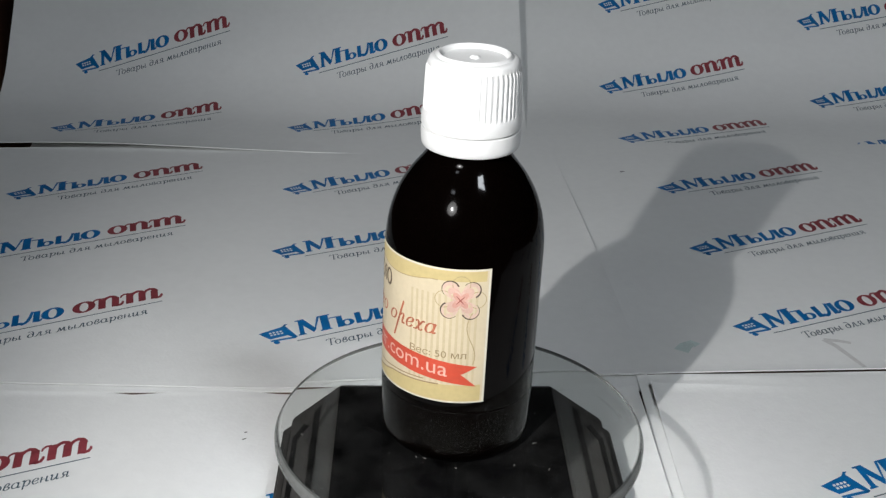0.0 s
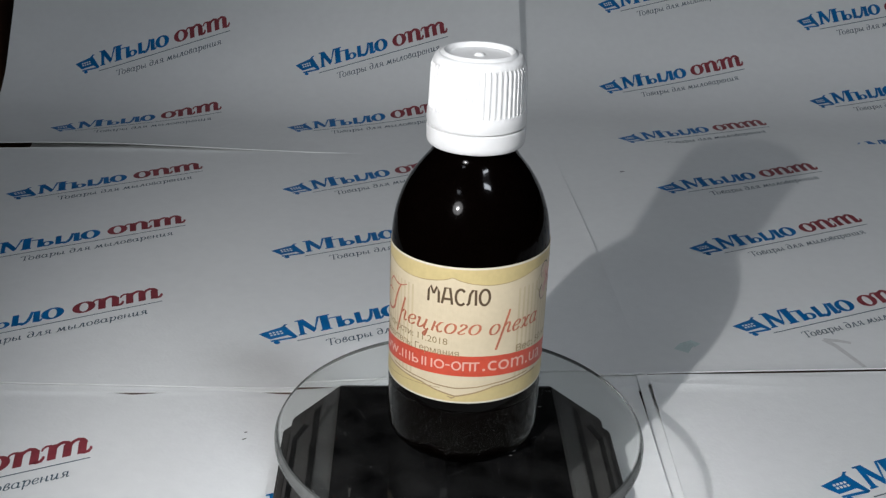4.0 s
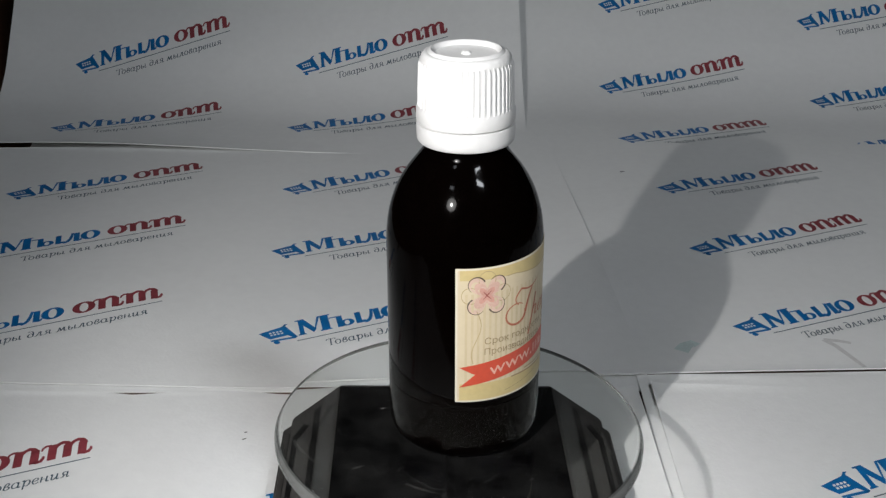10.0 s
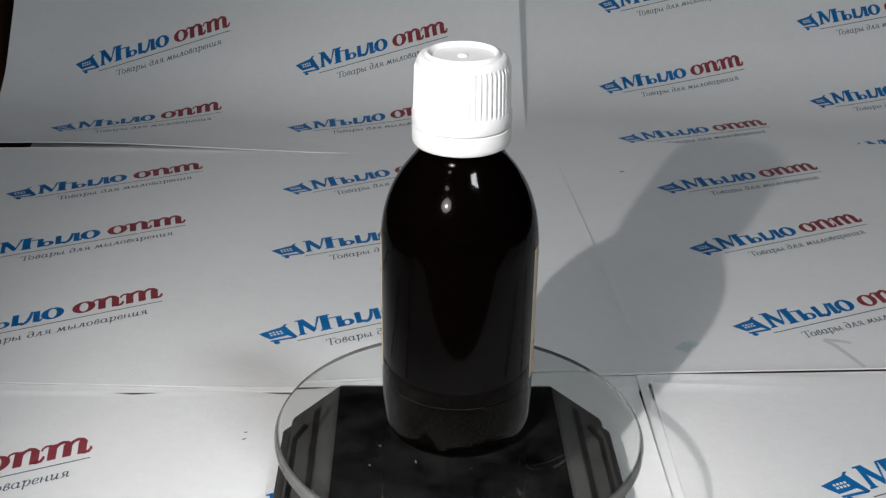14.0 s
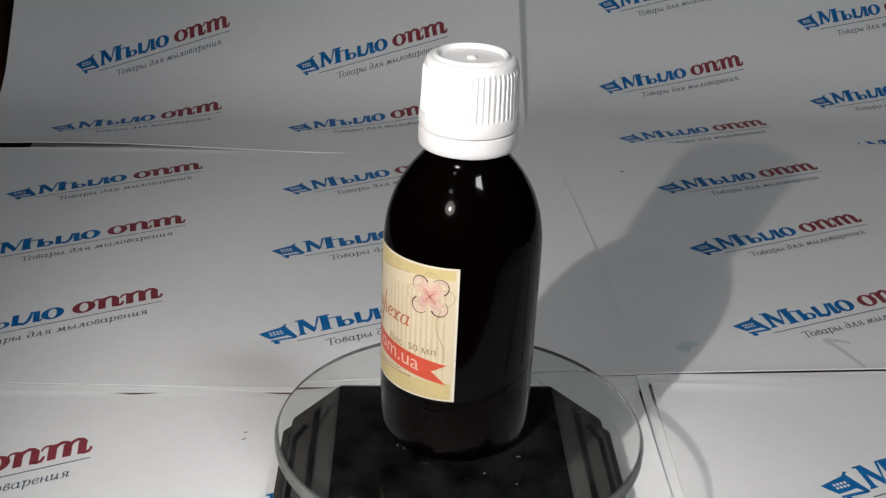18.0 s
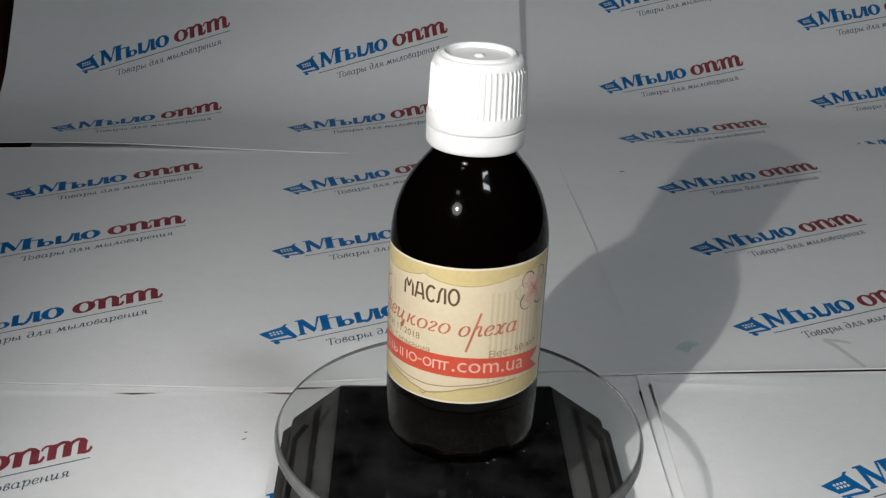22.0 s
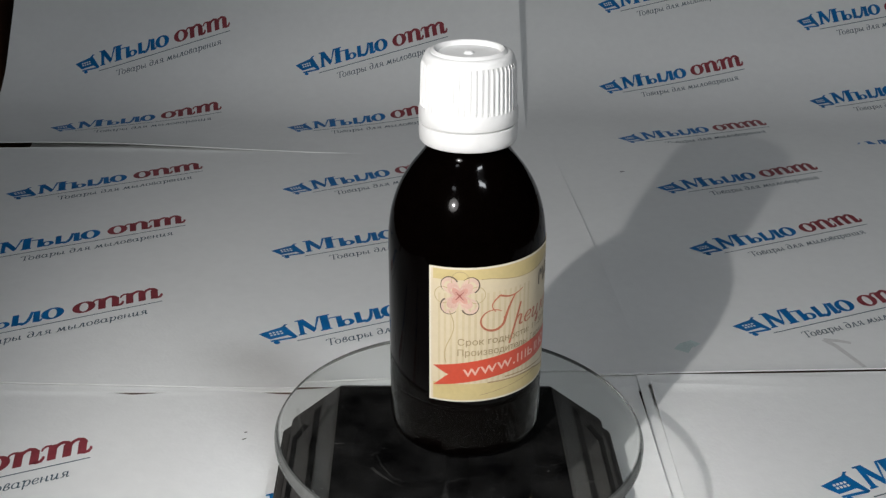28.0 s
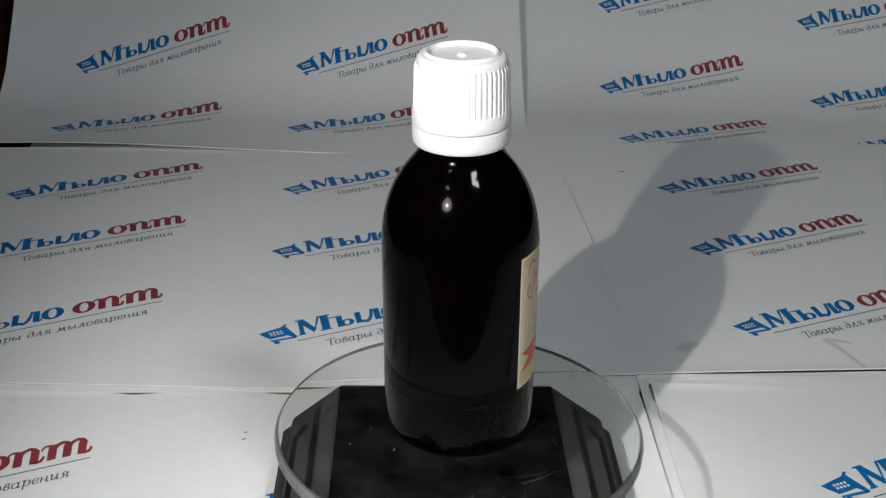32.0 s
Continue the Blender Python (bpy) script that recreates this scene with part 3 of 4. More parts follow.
def turntable_base():
    ob = tagged(new("solar_turntable"), "black plastic solar turntable base with cut corners", "turntable")
    ob.matrix_world = pose(-0.0015, -0.0140, 0.0009, 0, 0, 3.0)
    part("skirt", prism("skirt", HOUSING, [(octagon(0.0441, 0.0496, 0.0140, 0.0172, 0.005, 0.006), 0.0), (octagon(0.0445, 0.0500, 0.0140, 0.0174, 0.005, 0.006), 0.0080), (octagon(0.0441, 0.0496, 0.0140, 0.0174, 0.005, 0.006), 0.0088)], 0.0004), ob)
    part("groove", prism("groove", GROOVE, [(octagon(0.0424, 0.0485, 0.0126, 0.0172, 0.004, 0.005), 0.0086), (octagon(0.0424, 0.0485, 0.0126, 0.0172, 0.004, 0.005), 0.0092)], 0.0001), ob, "black gap round the lid")
    part("housing", prism("housing", HOUSING, [(octagon(0.0420, 0.0500, 0.0120, 0.0172, 0.004, 0.005), 0.0091), (octagon(0.0416, 0.0496, 0.0118, 0.0170, 0.004, 0.005), 0.0126)], 0.0005), ob)
    part("solar_panel", box_mesh("solar_panel", SOLAR, -0.0298, 0.0298, -0.0482, 0.0482, 0.0125, 0.0128, 0.0001), ob, "glossy black solar cell")

    def slab(name, mat, plan, z0, z1, label=""):
        part(name, prism(name, mat, [(plan, z0), (plan, z1)], 0.0001), ob, label)

    def reach(x, inset):
        return 0.0490 - inset - max(0.0, abs(x) - 0.0290) * 1.40

    for s in (1, -1):
        for name, mat, x0, x1, inset, z1, text in (("side_strip", STRIP, 0.0305, 0.0340, 0.0005, 0.01275, "grey plastic strip"), ("groove", GROOVE, 0.0344, 0.0360, 0.0030, 0.0127, "black groove")):
            plan = [(x0, -reach(x0, inset)), (x1, -reach(x1, inset)), (x1, reach(x1, inset)), (x0, reach(x0, inset))]
            slab(name, mat, [(s * x, y) for x, y in plan][::s], 0.0125, z1, text)
        a, b = (0.0370, 0.0285), (0.0394, 0.0220)
        c, d = (0.0384, 0.0295), (0.0408, 0.0228)
        for plan in ([a, b, d, c], [b, (b[0], -b[1]), (d[0], -d[1]), d], [(a[0], -a[1]), (c[0], -c[1]), (d[0], -d[1]), (b[0], -b[1])]):
            plan = [(s * x, y) for x, y in plan]
            area = sum(p[0] * q[1] - q[0] * p[1] for p, q in zip(plan, plan[1:] + plan[:1]))
            slab("edge_groove", GROOVE, plan if area > 0 else plan[::-1], 0.0125, 0.0127, "black groove")
    spindle = part("spindle", lathe("spindle", [(0, 0.0126), (0.0046, 0.0126), (0.0046, 0.0146), (0.0026, 0.0152), (0.0026, 0.0346), (0, 0.0346)], SOLAR, 40, False), ob, "black plastic spindle")
    spindle.location = (0.0012, -0.0056, 0)
    return ob


def turntable_plate():
    ob = tagged(new("turntable_plate"), "clear round acrylic turntable plate with dust specks", "turntable plate")
    r = DISC_R
    prof = [(0, -0.0034), (r + 0.0006, -0.0034), (r + 0.0009, -0.0031), (r + 0.0009, -0.0014), (r + 0.0007, -0.0009), (r, 0.0), (0, 0.0)]
    whole = lathe("plate", prof, GLASS, 160)
    for name, text, flat in (("plate", "", True), ("rim", "polished clear rim", False)):
        # the flat faces let the light pass, the rounded edge throws a shadow
        bm = bmesh.new()
        bm.from_mesh(whole)
        bmesh.ops.delete(bm, geom=[f for f in bm.faces if (abs(f.normal.z) > 0.95) != flat], context="FACES")
        me = bpy.data.meshes.new(name)
        bm.to_mesh(me)
        bm.free()
        me.materials.append(GLASS if flat else RIM_GLASS)
        part(name, sharp(me), ob, text).visible_shadow = not flat
    bpy.data.meshes.remove(whole)
    q = DISC_R
    # a dark ring stands in for the dark reflection inside the upper edge
    prof = [(q - 0.0003, 0.00005), (q, 0.0001), (q + 0.0002, -0.0001), (q + 0.0004, -0.0003)]
    part("rim_dark_line", lathe("rim_dark_line", prof, RIM_DARK_LINE, 160), ob, "thin dark line painted as reflection on the upper edge")
    part("film", lathe("film", [(0, 0.00002), (0.02, 0.00002), (DISC_R - 0.0008, 0.00002)], HAZE_FILM, 96, False), ob, "thin dusty film with painted reflection haze")
    rng = random.Random(7)
    verts, faces = [], []
    for _ in range(26):
        a, d, w = rng.uniform(0, 6.28), 0.044 * math.sqrt(rng.uniform(0.12, 1)), rng.choice((0.00005, 0.00007, 0.0001, 0.00016))
        l = w * rng.choice((1, 1.4, 2.6, 4))
        t, k = rng.uniform(0, 6.28), len(verts)
        x, y = d * math.cos(a), d * math.sin(a)
        for i in range(7):
            b = 6.283 * i / 7
            px, py = l * math.cos(b) * rng.uniform(0.7, 1.2), w * math.sin(b) * rng.uniform(0.7, 1.2)
            verts.append((x + px * math.cos(t) - py * math.sin(t), y + px * math.sin(t) + py * math.cos(t), 0.00003))
        verts.append((x, y, 0.00003 + w * 0.6))
        faces += [(k + i, k + (i + 1) % 7, k + 7) for i in range(7)]
    for line, w in (([(0.0152, 0.0180), (0.0165, 0.0185), (0.0172, 0.0196)], 0.0011), ([(0.0160, 0.0192), (0.0137, 0.0231), (0.0100, 0.0268), (0.0074, 0.0276)], 0.0005),
                    ([(0.0277, 0.0175), (0.0249, 0.0164)], 0.0006), ([(-0.0141, 0.0252), (-0.0131, 0.0258)], 0.0008), ([(0.0304, 0.0004), (0.0304, 0.0016)], 0.0007)):
        smear = Flat().strip([(x + rng.uniform(-1, 1) * 0.0001, y) for x, y in line], w, w * 0.4)
        part("smear", smear.wrapped("smear", lambda x, y, h: (x, y, h), SMEAR, 0.00003), ob, "faint grey smear")
    for _ in range(16):
        # wiped arcs and short scratches round the middle
        d, a0, sweep = 0.020 + 0.023 * rng.random(), rng.uniform(0, 6.28), rng.choice((0.06, 0.1, 0.18, 0.35))
        drift, w = rng.uniform(-0.004, 0.004), rng.choice((0.00012, 0.00016, 0.0003, 0.0009))
        arc = [((d + drift * t / 12) * math.cos(a0 + sweep * t / 12), (d + drift * t / 12) * math.sin(a0 + sweep * t / 12)) for t in range(13)]
        part("smear", Flat().strip(arc, w, w * 0.3).wrapped("smear", lambda x, y, h: (x, y, h), SMEAR, 0.000025), ob, "faint grey smear")
    tagged(part("dust", mesh("dust", verts, faces, DUST), ob, "white dust specks"), kind="stuff")
    return ob


# ------------------------------------------------------------------ bottle
BOTTLE_R = 0.0185
LABEL_START = -4.9639


def on_label(u, v, h):
    """Label millimetres (from its left edge, above the bottle's foot) to the bottle's wall."""
    a = LABEL_START + u * 0.000977 / BOTTLE_R
    r = BOTTLE_R + 0.00008 + h
    return r * math.cos(a), r * math.sin(a), (v + 0.0215 * u) * 0.001


def ribbon_mid(u):
    return 26.35 - 0.0026 * (u - 36.0) ** 2


def flower(cx, cy, parent):
    """Four pink petals in a cross with dark arcs at their tips, and three petals in outline behind."""
    pale, petals, inner, outline, behind, heart = (Flat() for _ in range(6))
    for a in (0.80, 2.30, 3.95, 5.45):
        dx, dy = math.cos(a), math.sin(a)
        pale.disc(cx + dx * 3.3, cy + dy * 3.3, 2.3, 1.75, a, 22)
        petals.disc(cx + dx * 2.0, cy + dy * 2.0, 2.0, 1.30, a, 18)
        inner.disc(cx + dx * 1.25, cy + dy * 1.25, 1.25, 0.72, a, 14)
        heart.strip([(cx + dx * 0.24 * i, cy + dy * 0.24 * i) for i in range(7)], 0.34, 0.08)
        outline.strip([(cx + dx * 3.6 + 2.0 * math.cos(a + t), cy + dy * 3.6 + 2.0 * math.sin(a + t)) for t in [-1.9 + 0.18 * i for i in range(21)]], 0.36, 0.10)
    for a in (0.02, 1.55, 3.12):
        dx, dy = math.cos(a), math.sin(a)
        behind.ring(cx + dx * 3.9, cy + dy * 3.9, 2.1, 2.1, 0.16, 0.16, 0, 26, a - 2.2, a + 2.2)
    part("petal_outline", behind.wrapped("petal_outline", on_label, GOLD_LINE, 0.00002), parent)
    part("flower", pale.wrapped("flower", on_label, PETAL_PALE, 0.00003), parent, "printed pink four-petalled flower")
    part("petal_glow", petals.wrapped("petal_glow", on_label, PETAL, 0.00004), parent)
    part("petal_base", inner.wrapped("petal_base", on_label, PETAL_DEEP, 0.00005), parent)
    part("flower_outline", outline.wrapped("flower_outline", on_label, OUTLINE, 0.00006), parent)
    part("flower_heart", heart.wrapped("flower_heart", on_label, PETAL_HEART, 0.00006), parent)


def label(bottle):
    """The wrap-round paper label with its print, each print a shape of its own."""
    U, V0, V1 = 70.7, 16.6, 50.9
    nu = 120
    verts, faces = [], []
    for i in range(nu + 1):
        u = U * i / nu
        for v, h in ((V0, 0.0), (V1, 0.0), (V1, -0.00006), (V0, -0.00006)):
            verts.append(on_label(u, v, h))
    for i in range(nu):
        a, b = 4 * i, 4 * i + 4
        faces += [(a, b, b + 1, a + 1), (a + 1, b + 1, b + 2, a + 2), (a, a + 3, b + 3, b)]
    faces += [(0, 1, 2, 3), (4 * nu, 4 * nu + 3, 4 * nu + 2, 4 * nu + 1)]
    ob = part("label", mesh("label", verts, faces, LABEL), bottle, "cream paper label with orange ribbon print")

    def wave(u):
        d = abs(u - 35.6)
        return 47.9 - 1.3 * math.sin(min(d, 21) / 21 * math.pi) * (1 if d < 21 else 0) + (0.55 * math.exp(-d / 1.3))
    top = Flat()
    us = [1.0 + 68.7 * i / 110 for i in range(111)]
    for a, b in zip(us, us[1:]):
        top.poly((a, wave(a)), (b, wave(b)), (b, 50.4), (a, 50.4))
    part("gold_band", top.wrapped("gold_band", on_label, LABEL_GOLD, 0.00001), ob, "golden band along the upper edge")

    def chevron(u, k):
        d = abs(u - 37.3)
        return 18.4 + k + min(d, 9) * 0.22 * (1 - k / 3.2) + 1.0 * math.sin(min(max(d - 5, 0), 24) / 24 * math.pi / 2)
    low = Flat()
    for a, b in zip(us, us[1:]):
        low.poly((a, 17.1), (b, 17.1), (b, chevron(b, 0)), (a, chevron(a, 0)))
    part("gold_foot", low.wrapped("gold_foot", on_label, LABEL_GOLD, 0.00001), ob)
    for a, b in ((2.5, 26.0), (52.0, 68.5)):
        u = a
        while u < b:
            n = 12
            stripe = Flat().strip([(u, 21.5 + (44.5 - 21.5) * i / n) for i in range(n + 1)], 0.60)
            part("stripe_print", stripe.wrapped("stripe_print", on_label, LABEL_STRIPE, 0.000015), ob, "faint beige stripe")
            u += 1.42

    class Strokes:
        """Printed strokes, each a part of its own."""

        def __init__(self, name, mat, h):
            self.name, self.mat, self.h = name, mat, h

        def strip(self, *a):
            part(self.name, Flat().strip(*a).wrapped(self.name, on_label, self.mat, self.h), ob)
    lines = Strokes("line_print", LINE, 0.00003)
    golden = Strokes("line_print", GOLD_LINE, 0.00003)
    golden.strip([(u, wave(u)) for u in us if 12 < u < 59], 0.20)
    lines.strip([(u, chevron(u, 0)) for u in us if 14 < u < 60], 0.34)
    lines.strip([(u, chevron(u, 2.1)) for u in us if 18 < u < 56], 0.28)
    lines.strip([(u, 17.9 + 2.3 * math.sin((u - 10) / 50 * math.pi)) for u in us if 12 < u < 34], 0.12)
    for s, c in ((1, 4.9), (-1, 66.8)):
        golden.strip(curve2d(lambda t: (c + s * 1.1 * math.sin(t * 5.6), 40.2 - 13.4 * t), 0, 1, 20), 0.20)
    arrow = Flat().poly((35.2, 18.3), (37.4, 18.3), (36.4, 17.6))
    part("arrow_print", arrow.wrapped("arrow_print", on_label, LINE, 0.00003), ob)
    us = [1.0 + 67.6 * i / 90 for i in range(91)]
    rib2 = Flat()

    def notch(u):
        return max(0.0, 2.6 * (1 - min(u - 1.0, 68.6 - u) / 3.6))
    for (a, b) in zip(us, us[1:]):
        for sgn in (1, -1):
            rib2.poly(*[(u, ribbon_mid(u) + sgn * k) for u, k in ((a, notch(a)), (b, notch(b)), (b, 2.62), (a, 2.62))])
    part("ribbon", rib2.wrapped("ribbon", on_label, RIBBON, 0.00004), ob, "orange-red printed ribbon with notched ends")

    def lettering(name, body, u, v, width, height, mat, shear=0.0, bold=0.0, arc=False, h=0.00006):
        p, f = text2d(body, width, height, shear, bold)
        s = Flat().add([(x + u, y + (ribbon_mid(x + u) + v if arc else v)) for x, y in p], f)
        return part(name, s.wrapped(name, on_label, mat, h), ob)
    title = Flat()
    for line in ([(0, 0), (0.05, 2.6), (0.5, 3.7), (1.2, 2.0)], [(1.2, 2.0), (1.9, 3.7), (2.35, 2.6), (2.4, 0)], [(3.1, 0), (3.75, 3.8), (4.75, 3.8), (5.3, 0)], [(3.3, 1.2), (5.1, 1.2)],
                 curve2d(lambda t: (7.05 + 1.05 * math.cos(t), 1.9 + 1.85 * math.sin(t)), 0.75, 5.5, 14), [(8.35, 0.1), (8.75, 0.5), (8.95, 2.6), (9.45, 3.6), (10.1, 3.6), (10.2, 0)],
                 curve2d(lambda t: (12.0 + 1.05 * math.cos(t), 1.9 + 1.85 * math.sin(t)), 0, 2 * math.pi, 20)):
        title.strip([(29.8 + x * 1.10, 41.8 + y * 1.03) for x, y in line], 0.60)
    part("title", title.wrapped("title", on_label, BROWN_TEXT, 0.00006), ob)
    for body, u, v, width, height in (("Рецкого", 20.1, 34.5, 22.4, 2.5), ("оРеха", 44.2, 34.2, 14.6, 2.5)):
        p, f = italic2d(body, width, height, 0.32, 0.16, 0.58)
        part("script_line", Flat().add(p, f, (u, v)).wrapped("script_line", on_label, SCRIPT, 0.00006), ob)
    swash = Strokes("script_swash", SCRIPT, 0.00006)
    swash.strip(curve2d(lambda t: (23.2 - 6.4 * t, 43.7 - 0.3 * t - 0.9 * math.sin(t * 3.1)), 0, 1, 12), 0.20, 0.50)
    swash.strip(curve2d(lambda t: (16.8 - 1.9 * math.sin(t * 2.6), 43.4 - 3.9 * t), 0, 1, 12), 0.45, 0.22)
    swash.strip(curve2d(lambda t: (20.9 - 2.7 * t - 0.3 * math.sin(t * 3.1), 42.9 - 5.8 * t), 0, 1, 12), 0.40, 0.75)
    swash.strip(curve2d(lambda t: (15.2 + 3.0 * math.cos(0.15 - t * 5.6), 37.4 + 2.6 * math.sin(0.15 - t * 5.6)), 0, 1, 26), 0.72, 0.20)
    lettering("small_line", "Срок годности: 11.2018", 6.9, 31.5, 28.0, 1.7, SMALL_TEXT)
    lettering("small_line", "Производитель: Германия", 6.9, 28.75, 30.8, 1.7, SMALL_TEXT)
    lettering("small_line", "Вес: 50 мл", 51.9, 28.4, 14.0, 1.8, SMALL_TEXT)
    lettering("ribbon_text", "www.", 8.2, -1.15, 13.2, 2.0, RIBBON_TEXT, 0.0, 0.006, True, 0.00007)
    lettering("ribbon_text", ".com.ua", 43.3, -1.15, 18.4, 2.5, RIBBON_TEXT, 0.0, 0.006, True, 0.00007)
    marks = Flat()
    for x in (22.0, 23.3, 24.6, 25.6, 28.5, 29.4, 31.0, 38.6, 40.2, 41.4):
        y = ribbon_mid(x)
        marks.poly((x, y - 1.15), (x + 0.42, y - 1.15), (x + 0.42, y + 1.1), (x, y + 1.1))
    for x, w, r in ((25.7, 1.9, 0.7), (31.8, 2.6, 1.2), (36.0, 2.4, 1.2)):
        marks.ring(x + w / 2, ribbon_mid(x) - 1.15 + r, w / 2, r, 0.42, 0.36, 0, 18)
    for x, w, d in ((34.6, 1.1, -0.1), (38.6, 2.0, 0.75), (40.6, 2.0, 0.75)):
        y = ribbon_mid(x) + d
        marks.poly((x, y), (x + w, y), (x + w, y + 0.36), (x, y + 0.36))
    part("ribbon_bars", marks.wrapped("ribbon_bars", on_label, RIBBON_TEXT, 0.00007), ob)
    flower(7.3, 44.0, ob)
    flower(63.9, 43.3, ob)
    edge = Flat()
    edge.strip([(0.28, V0 + (V1 - V0) * i / 4) for i in range(5)], 0.5)
    edge.strip([(U - 0.28, V0 + (V1 - V0) * i / 4) for i in range(5)], 0.5)
    edge.strip([(U * i / 90, V1 - 0.22) for i in range(91)], 0.4)
    edge.strip([(U * i / 90, V0 + 0.2) for i in range(91)], 0.36)
    part("label_border", edge.wrapped("label_border", on_label, LABEL_EDGE, 0.00002), ob, "pale cut border")


def bottle():
    ob = tagged(new("oil_bottle"), "dark glossy plastic oil bottle with white ribbed cap", "bottle")
    prof = [(0, 0.0012), (0.0120, 0.0010), (0.0143, 0.0002), (0.0155, 0.0), (0.0163, 0.0002), (0.0170, 0.0006), (0.0176, 0.0013), (0.0180, 0.0020), (0.01830, 0.0028), (0.01844, 0.0037), (0.0185, 0.0048), (0.0185, 0.0060)]
    prof += [(0.0185, 0.0140), (0.0185, 0.01490), (0.0185, 0.01494), (0.01853, 0.01498), (0.01854, 0.0150), (0.01853, 0.01502), (0.0185, 0.01507), (0.0185, 0.01512), (0.0185, 0.0160), (0.0185, 0.0505)]
    prof += [(0.01844, 0.0523), (0.01830, 0.0541), (0.01807, 0.0559), (0.01775, 0.0577), (0.01733, 0.0594), (0.01682, 0.0611), (0.01620, 0.0628), (0.01548, 0.0644), (0.01467, 0.0659), (0.01378, 0.0673), (0.01283, 0.0687), (0.01185, 0.0699), (0.01092, 0.0711), (0.01010, 0.0722), (0.00955, 0.0732), (0.00930, 0.0742), (0.0092, 0.0760), (0.0092, 0.0770), (0.0092, 0.0830), (0, 0.0830)]
    part("body", sharp(lathe("body", prof, BODY, 160), 50), ob, "dark brown glossy plastic body full of oil")
    label(ob)
    ribs = 52

    def ridged(k, a, z):
        return 0.00033 * (1 if math.cos(a * ribs) > 0.1 else 0) if 0.0834 < z < 0.0930 else 0.0
    prof = [(0.0100, 0.0797), (0.01112, 0.0797), (0.01123, 0.0802), (0.01121, 0.0824), (0.01090, 0.0831), (0.01058, 0.0836), (0.01030, 0.0924), (0.01024, 0.0934), (0.01000, 0.0943), (0.00955, 0.0949), (0.0090, 0.0951),
            (0.0086, 0.0951), (0.0082, 0.0955), (0.0078, 0.0957), (0.0073, 0.0954), (0.0070, 0.0947), (0.0050, 0.0946), (0.0012, 0.0946), (0.0009, 0.0950), (0.0004, 0.0952), (0, 0.0952)]
    cap = part("cap", sharp(lathe("cap", prof, CAP, ribs * 8, True, ridged), 40), ob, "white ribbed plastic screw cap")
    prof = [(0.0092, 0.0752), (0.01075, 0.0750), (0.01104, 0.0754), (0.01114, 0.0763), (0.01120, 0.0787), (0.01110, 0.0792), (0.0104, 0.0794), (0.0095, 0.0794)]
    part("tamper_ring", sharp(lathe("tamper_ring", prof, CAP, 120), 40), cap, "white tamper-evident ring")
    part("ring_bridge", lathe("ring_bridge", [(0.0104, 0.0793), (0.0104, 0.0798)], CAP, 60), cap)
    return ob


# ------------------------------------------------------------------ the place
room()
table()
ceiling_light(LIGHT_A, -28, (0.23, 0.16))
panel_lamp()
torch_body()

LOGO = logo_shapes()
back_left = Sheet((-0.2021, 0.2892), 2.1, 0.0004, 0.2998, 0.0862, 35.0, bumps(0.0003, 9, 3.1, ("v", -0.0335, 0.035, 0.0040, 0.02, 0.085), ("u", 0.2318, 0.012, 0.0006, 0.14, 0.05)))
paper_sheet(back_left, -0.0340, 0.2318, -0.0335, 0.187, "white paper sheet with blue and red logos, curving upwards",
            [(0.0011, -0.0003, 0.5), (0.1151, 0.0051, -1.8), (-0.0016, 0.0635, -0.66), (0.1144, 0.0626, -3.3), (0, 0.127, -1.8), (0.1144, 0.127, -1.8)], slant=-0.086)
back_right = Sheet((0.0704, 0.2998), -0.68, -0.0002, 0.3255, 0.12, 31.2, bumps(0.0003, 9, 5.2))
paper_sheet(back_right, -0.050, 0.239, -0.031, 0.187, "white paper sheet with blue and red logos, curving upwards",
            [(0.0042, -0.0023, 0.9), (0.1132, -0.0042, -2.8), (0, 0.0657, -3.4), (0.1109, 0.0583, -4.6), (0.0015, 0.1314, -2.8), (0.1133, 0.1235, -6.6)])
plain_back = Sheet((-0.197, 0.205), 6.5, -0.0004, ripple=bumps(0.0002, 9, 6.1))
paper_sheet(plain_back, 0.0, 0.2925, 0.0, 0.1000, "blank white paper sheet under the printed ones", [], nu=16, nv=12)
under_front = Sheet((0.0, 0.0), 1.28, 0.0, ripple=bumps(0.00005, 9, 7.7, ("v", 0.0690, 0.004, 0.0005, 0.08, 0.12)))
paper_sheet(under_front, 0.05685, 0.300, -0.120, 0.06543, "blank white paper sheet under the printed ones", [], nu=30, nv=20, back_slant=0.076)
under_middle = Sheet((-0.20, 0.0449), 3.75, -0.0004, ripple=bumps(0.00005, 9, 9.1))
paper_sheet(under_middle, 0.0, 0.2600, 0.0, 0.0600, "blank white paper sheet under the printed ones", [], nu=16, nv=12)
floor_right = Sheet((0.0841, 0.2318), 3.7, 0.0005, ripple=bumps(0.0002, 9, 1.3, ("v", -0.1595, 0.008, 0.0007, 0.05, 0.14)))
sheet_b = paper_sheet(floor_right, -0.058, 0.239, -0.1543, 0.0560, "white paper sheet with blue and red logos lying flat",
                      [(0.0002, 0.0003, -2.5), (0, -0.0628, -0.1), (0.0005, -0.1265, -1.0), (0.1144, 0, -1), (0.1144, -0.0633, -1), (0.1144, -0.1266, -1)], front_slant=-0.038)
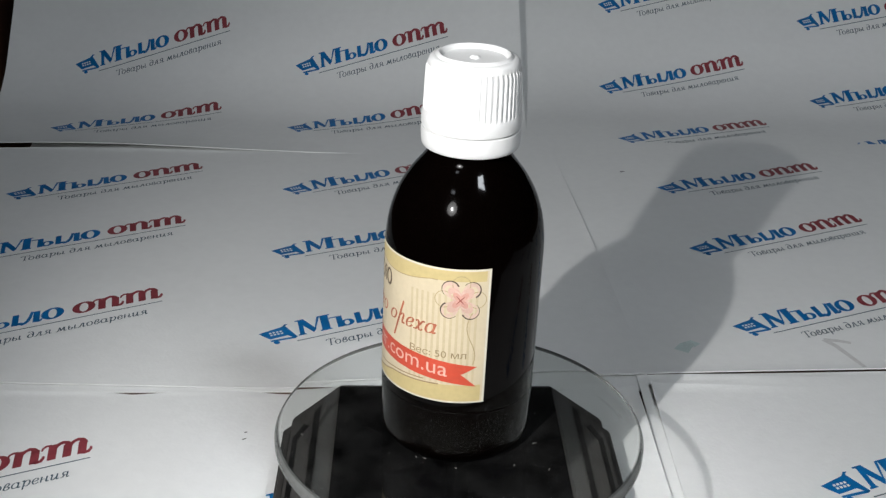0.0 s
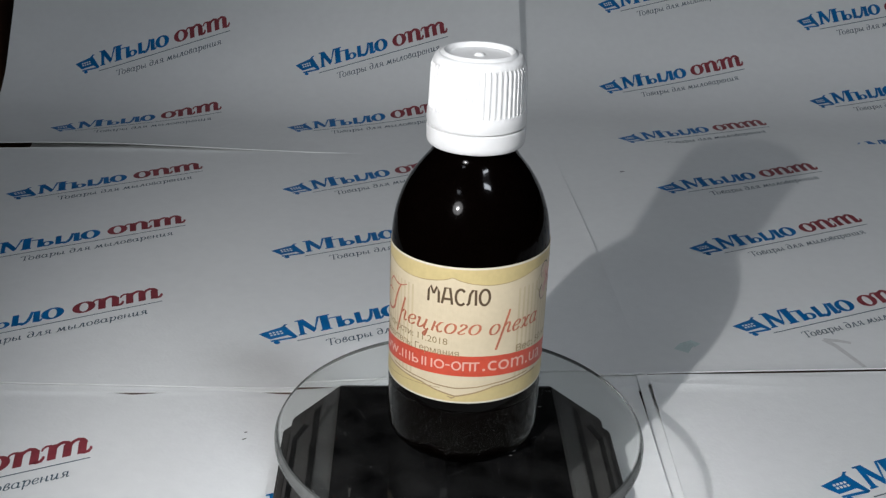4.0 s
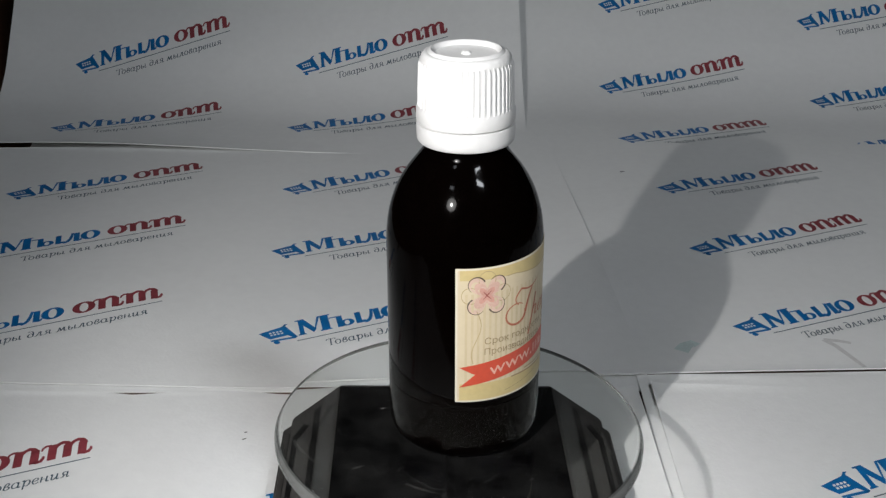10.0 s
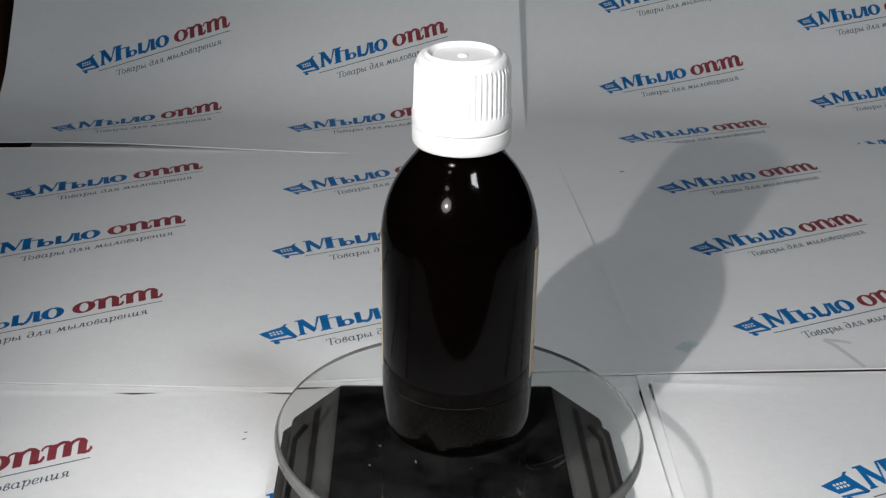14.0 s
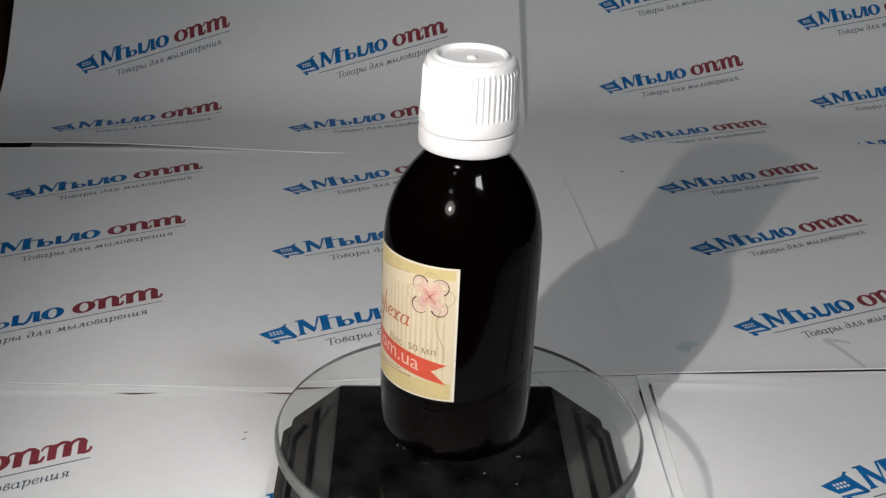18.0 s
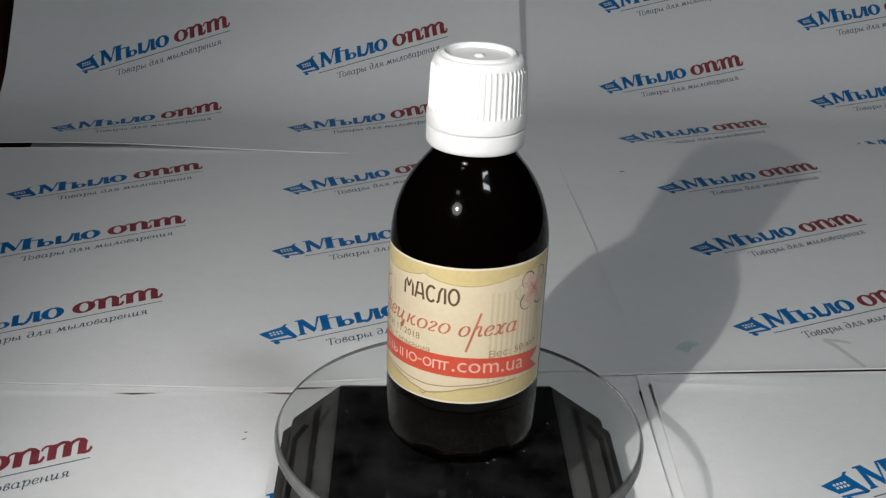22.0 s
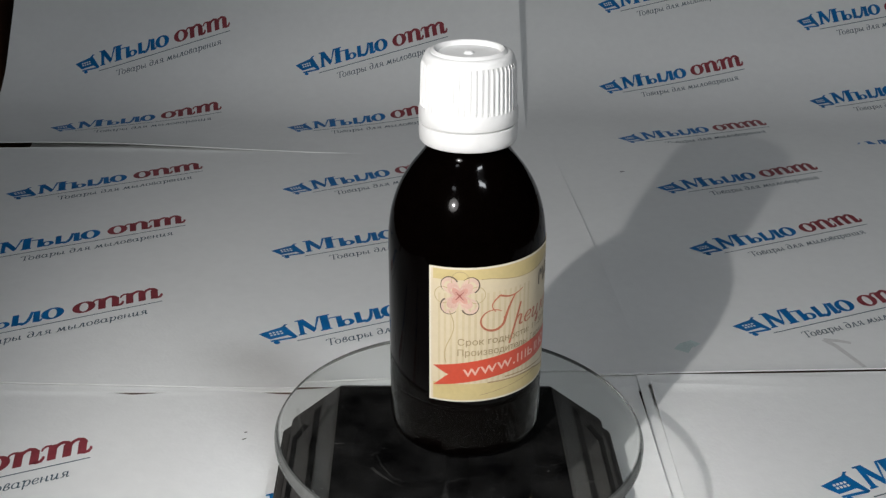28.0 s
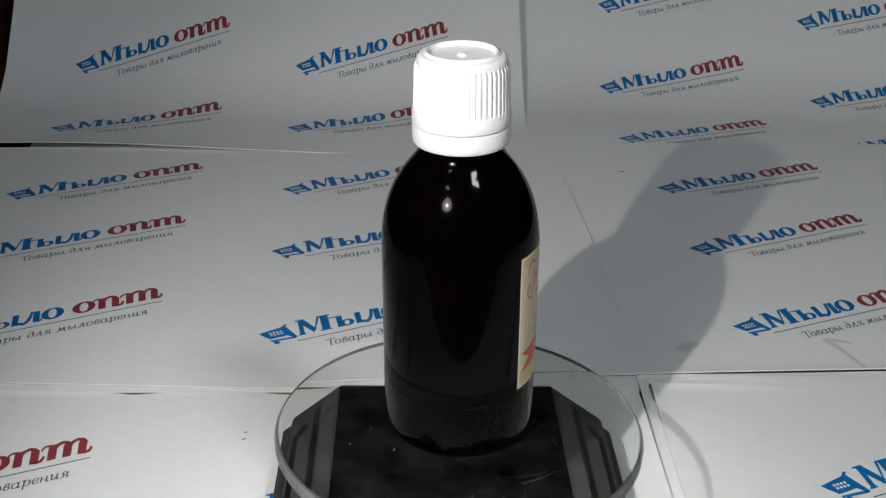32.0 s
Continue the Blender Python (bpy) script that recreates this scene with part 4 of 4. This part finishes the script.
front_left = Sheet((-0.1776, -0.00985), 3.0, 0.0003, ripple=bumps(0.0001, 9, 2.7, ("v", 0.0557, 0.003, 0.0004, 0.05, 0.06), ("v", 0.0530, 0.008, 0.0002, 0.125, 0.020), ("v", 0.0577, 0.005, 0.0009, 0.235, 0.020), ("u", 0.2350, 0.008, 0.0006, 0.02, 0.1), ("u", 0.2350, 0.008, 0.0012, 0.046, 0.020)))
sheet_c = paper_sheet(front_left, -0.058, 0.2350, -0.138, 0.0556, "white paper sheet with blue and red logos lying flat",
                      [(0.0034, 0.0014, 0), (0.1178, -0.0010, 0), (0.0034, -0.0633, 0), (0.1178, -0.0633, 0)], size=0.95, back_slant=0.010, dips=((0.083, 0.0021, 0.009), (0.131, 0.0023, 0.012)))
front_right = Sheet((0.0991, 0.0156), 1.6, 0.0006, ripple=bumps(0.00008, 9, 8.3, ("u", -0.0390, 0.005, 0.0007, 0.045, 0.012), ("v", 0.0487, 0.005, 0.0008, -0.03, 0.030)))
paper_sheet(front_right, -0.0390, 0.239, -0.150, 0.0487, "white paper sheet with blue and red logos lying flat",
            [(0, 0, 0), (0.1144, 0, 0), (0, -0.0633, 0), (0.1144, -0.0633, 0)])
floor_left = Sheet((-0.1915, 0.2051), 5.44, 0.0009, ripple=bumps(0.0003, 9, 4.4, ("v", -0.1600, 0.050, -0.0006, 0.10, 0.16), ("u", 0.2364, 0.010, 0.0013, -0.06, 0.075)))
sheet_a = paper_sheet(floor_left, -0.058, 0.2364, -0.1622, 0.0530, "white paper sheet with blue and red logos lying flat",
                      [(0, -0.0019, 1.0), (0.1146, 0.0011, 2.2), (0, -0.0614, 0.3), (0.1142, -0.0620, -2.0), (0.0006, -0.1269, 0.3), (0.1143, -0.1272, -1.1)], back_slant=0.10, front_slant=0.074, front_rise=0.045)


def mark(name, sh, sheet, lines, width, mat, label):
    """A stroke or stain on a sheet, drawn in the table's plan."""
    f = Flat()
    for line in lines:
        f.strip(line, width, width * 0.7)
    c, s = math.cos(-sh.turn), math.sin(-sh.turn)

    def place(x, y, h):
        dx, dy = x - sh.o[0], y - sh.o[1]
        return sh.place(dx * c - dy * s, dx * s + dy * c, h)
    part(name, f.wrapped(name, place, mat, 0.0001), sheet, label)


mark("pencil_mark", floor_right, sheet_b, [[(0.0693, 0.2473), (0.0700, 0.2482), (0.0712, 0.2484)]], 0.0012, PENCIL, "short dark pencil mark")
mark("green_stain", floor_right, sheet_b, [[(0.0715, 0.0850), (0.0735, 0.0885), (0.0760, 0.0905), (0.0775, 0.0890)]], 0.0050, STAIN_GREEN, "faint green stain")
mark("grey_smudge", floor_right, sheet_b, [[(0.1205, 0.0957), (0.1235, 0.0915), (0.1262, 0.0850), (0.1288, 0.0778)], [(0.1205, 0.0957), (0.1250, 0.0952), (0.1290, 0.0940)]], 0.0022, STAIN_GREY, "grey smudge")
mark("speck", front_left, sheet_c, [[(-0.0612, 0.0304), (-0.0604, 0.0307)], [(-0.0611, 0.0268), (-0.0601, 0.0275)]], 0.0006, PENCIL, "dark speck")

base = turntable_base()
plate = resized(turntable_plate(), SIZE)
oil = resized(bottle(), SIZE)

# ------------------------------------------------------------------ what moves
TURN = 0.32925
LEAN_X, LEAN_Y = 0.02189, -0.00861
SEAT = (-0.00113, -0.00082, 0.0002)


def motions():
    """The plate turns steadily; the bottle stands on it, a little off its axis and leaning."""
    stood = Matrix.Translation(SEAT) @ Matrix.Rotation(LEAN_X, 4, "Y") @ Matrix.Rotation(-LEAN_Y, 4, "X")
    times = [i * 0.5 for i in range(65)]
    axis = Matrix.Translation(PLATE_AXIS) @ Matrix.Rotation(0.00297, 4, "Y") @ Matrix.Rotation(0.00277, 4, "X")
    walk(plate, [(t, axis @ Matrix.Rotation(TURN * t, 4, "Z")) for t in times])
    walk(oil, [(t, axis @ Matrix.Rotation(TURN * t, 4, "Z") @ stood) for t in times])


motions()
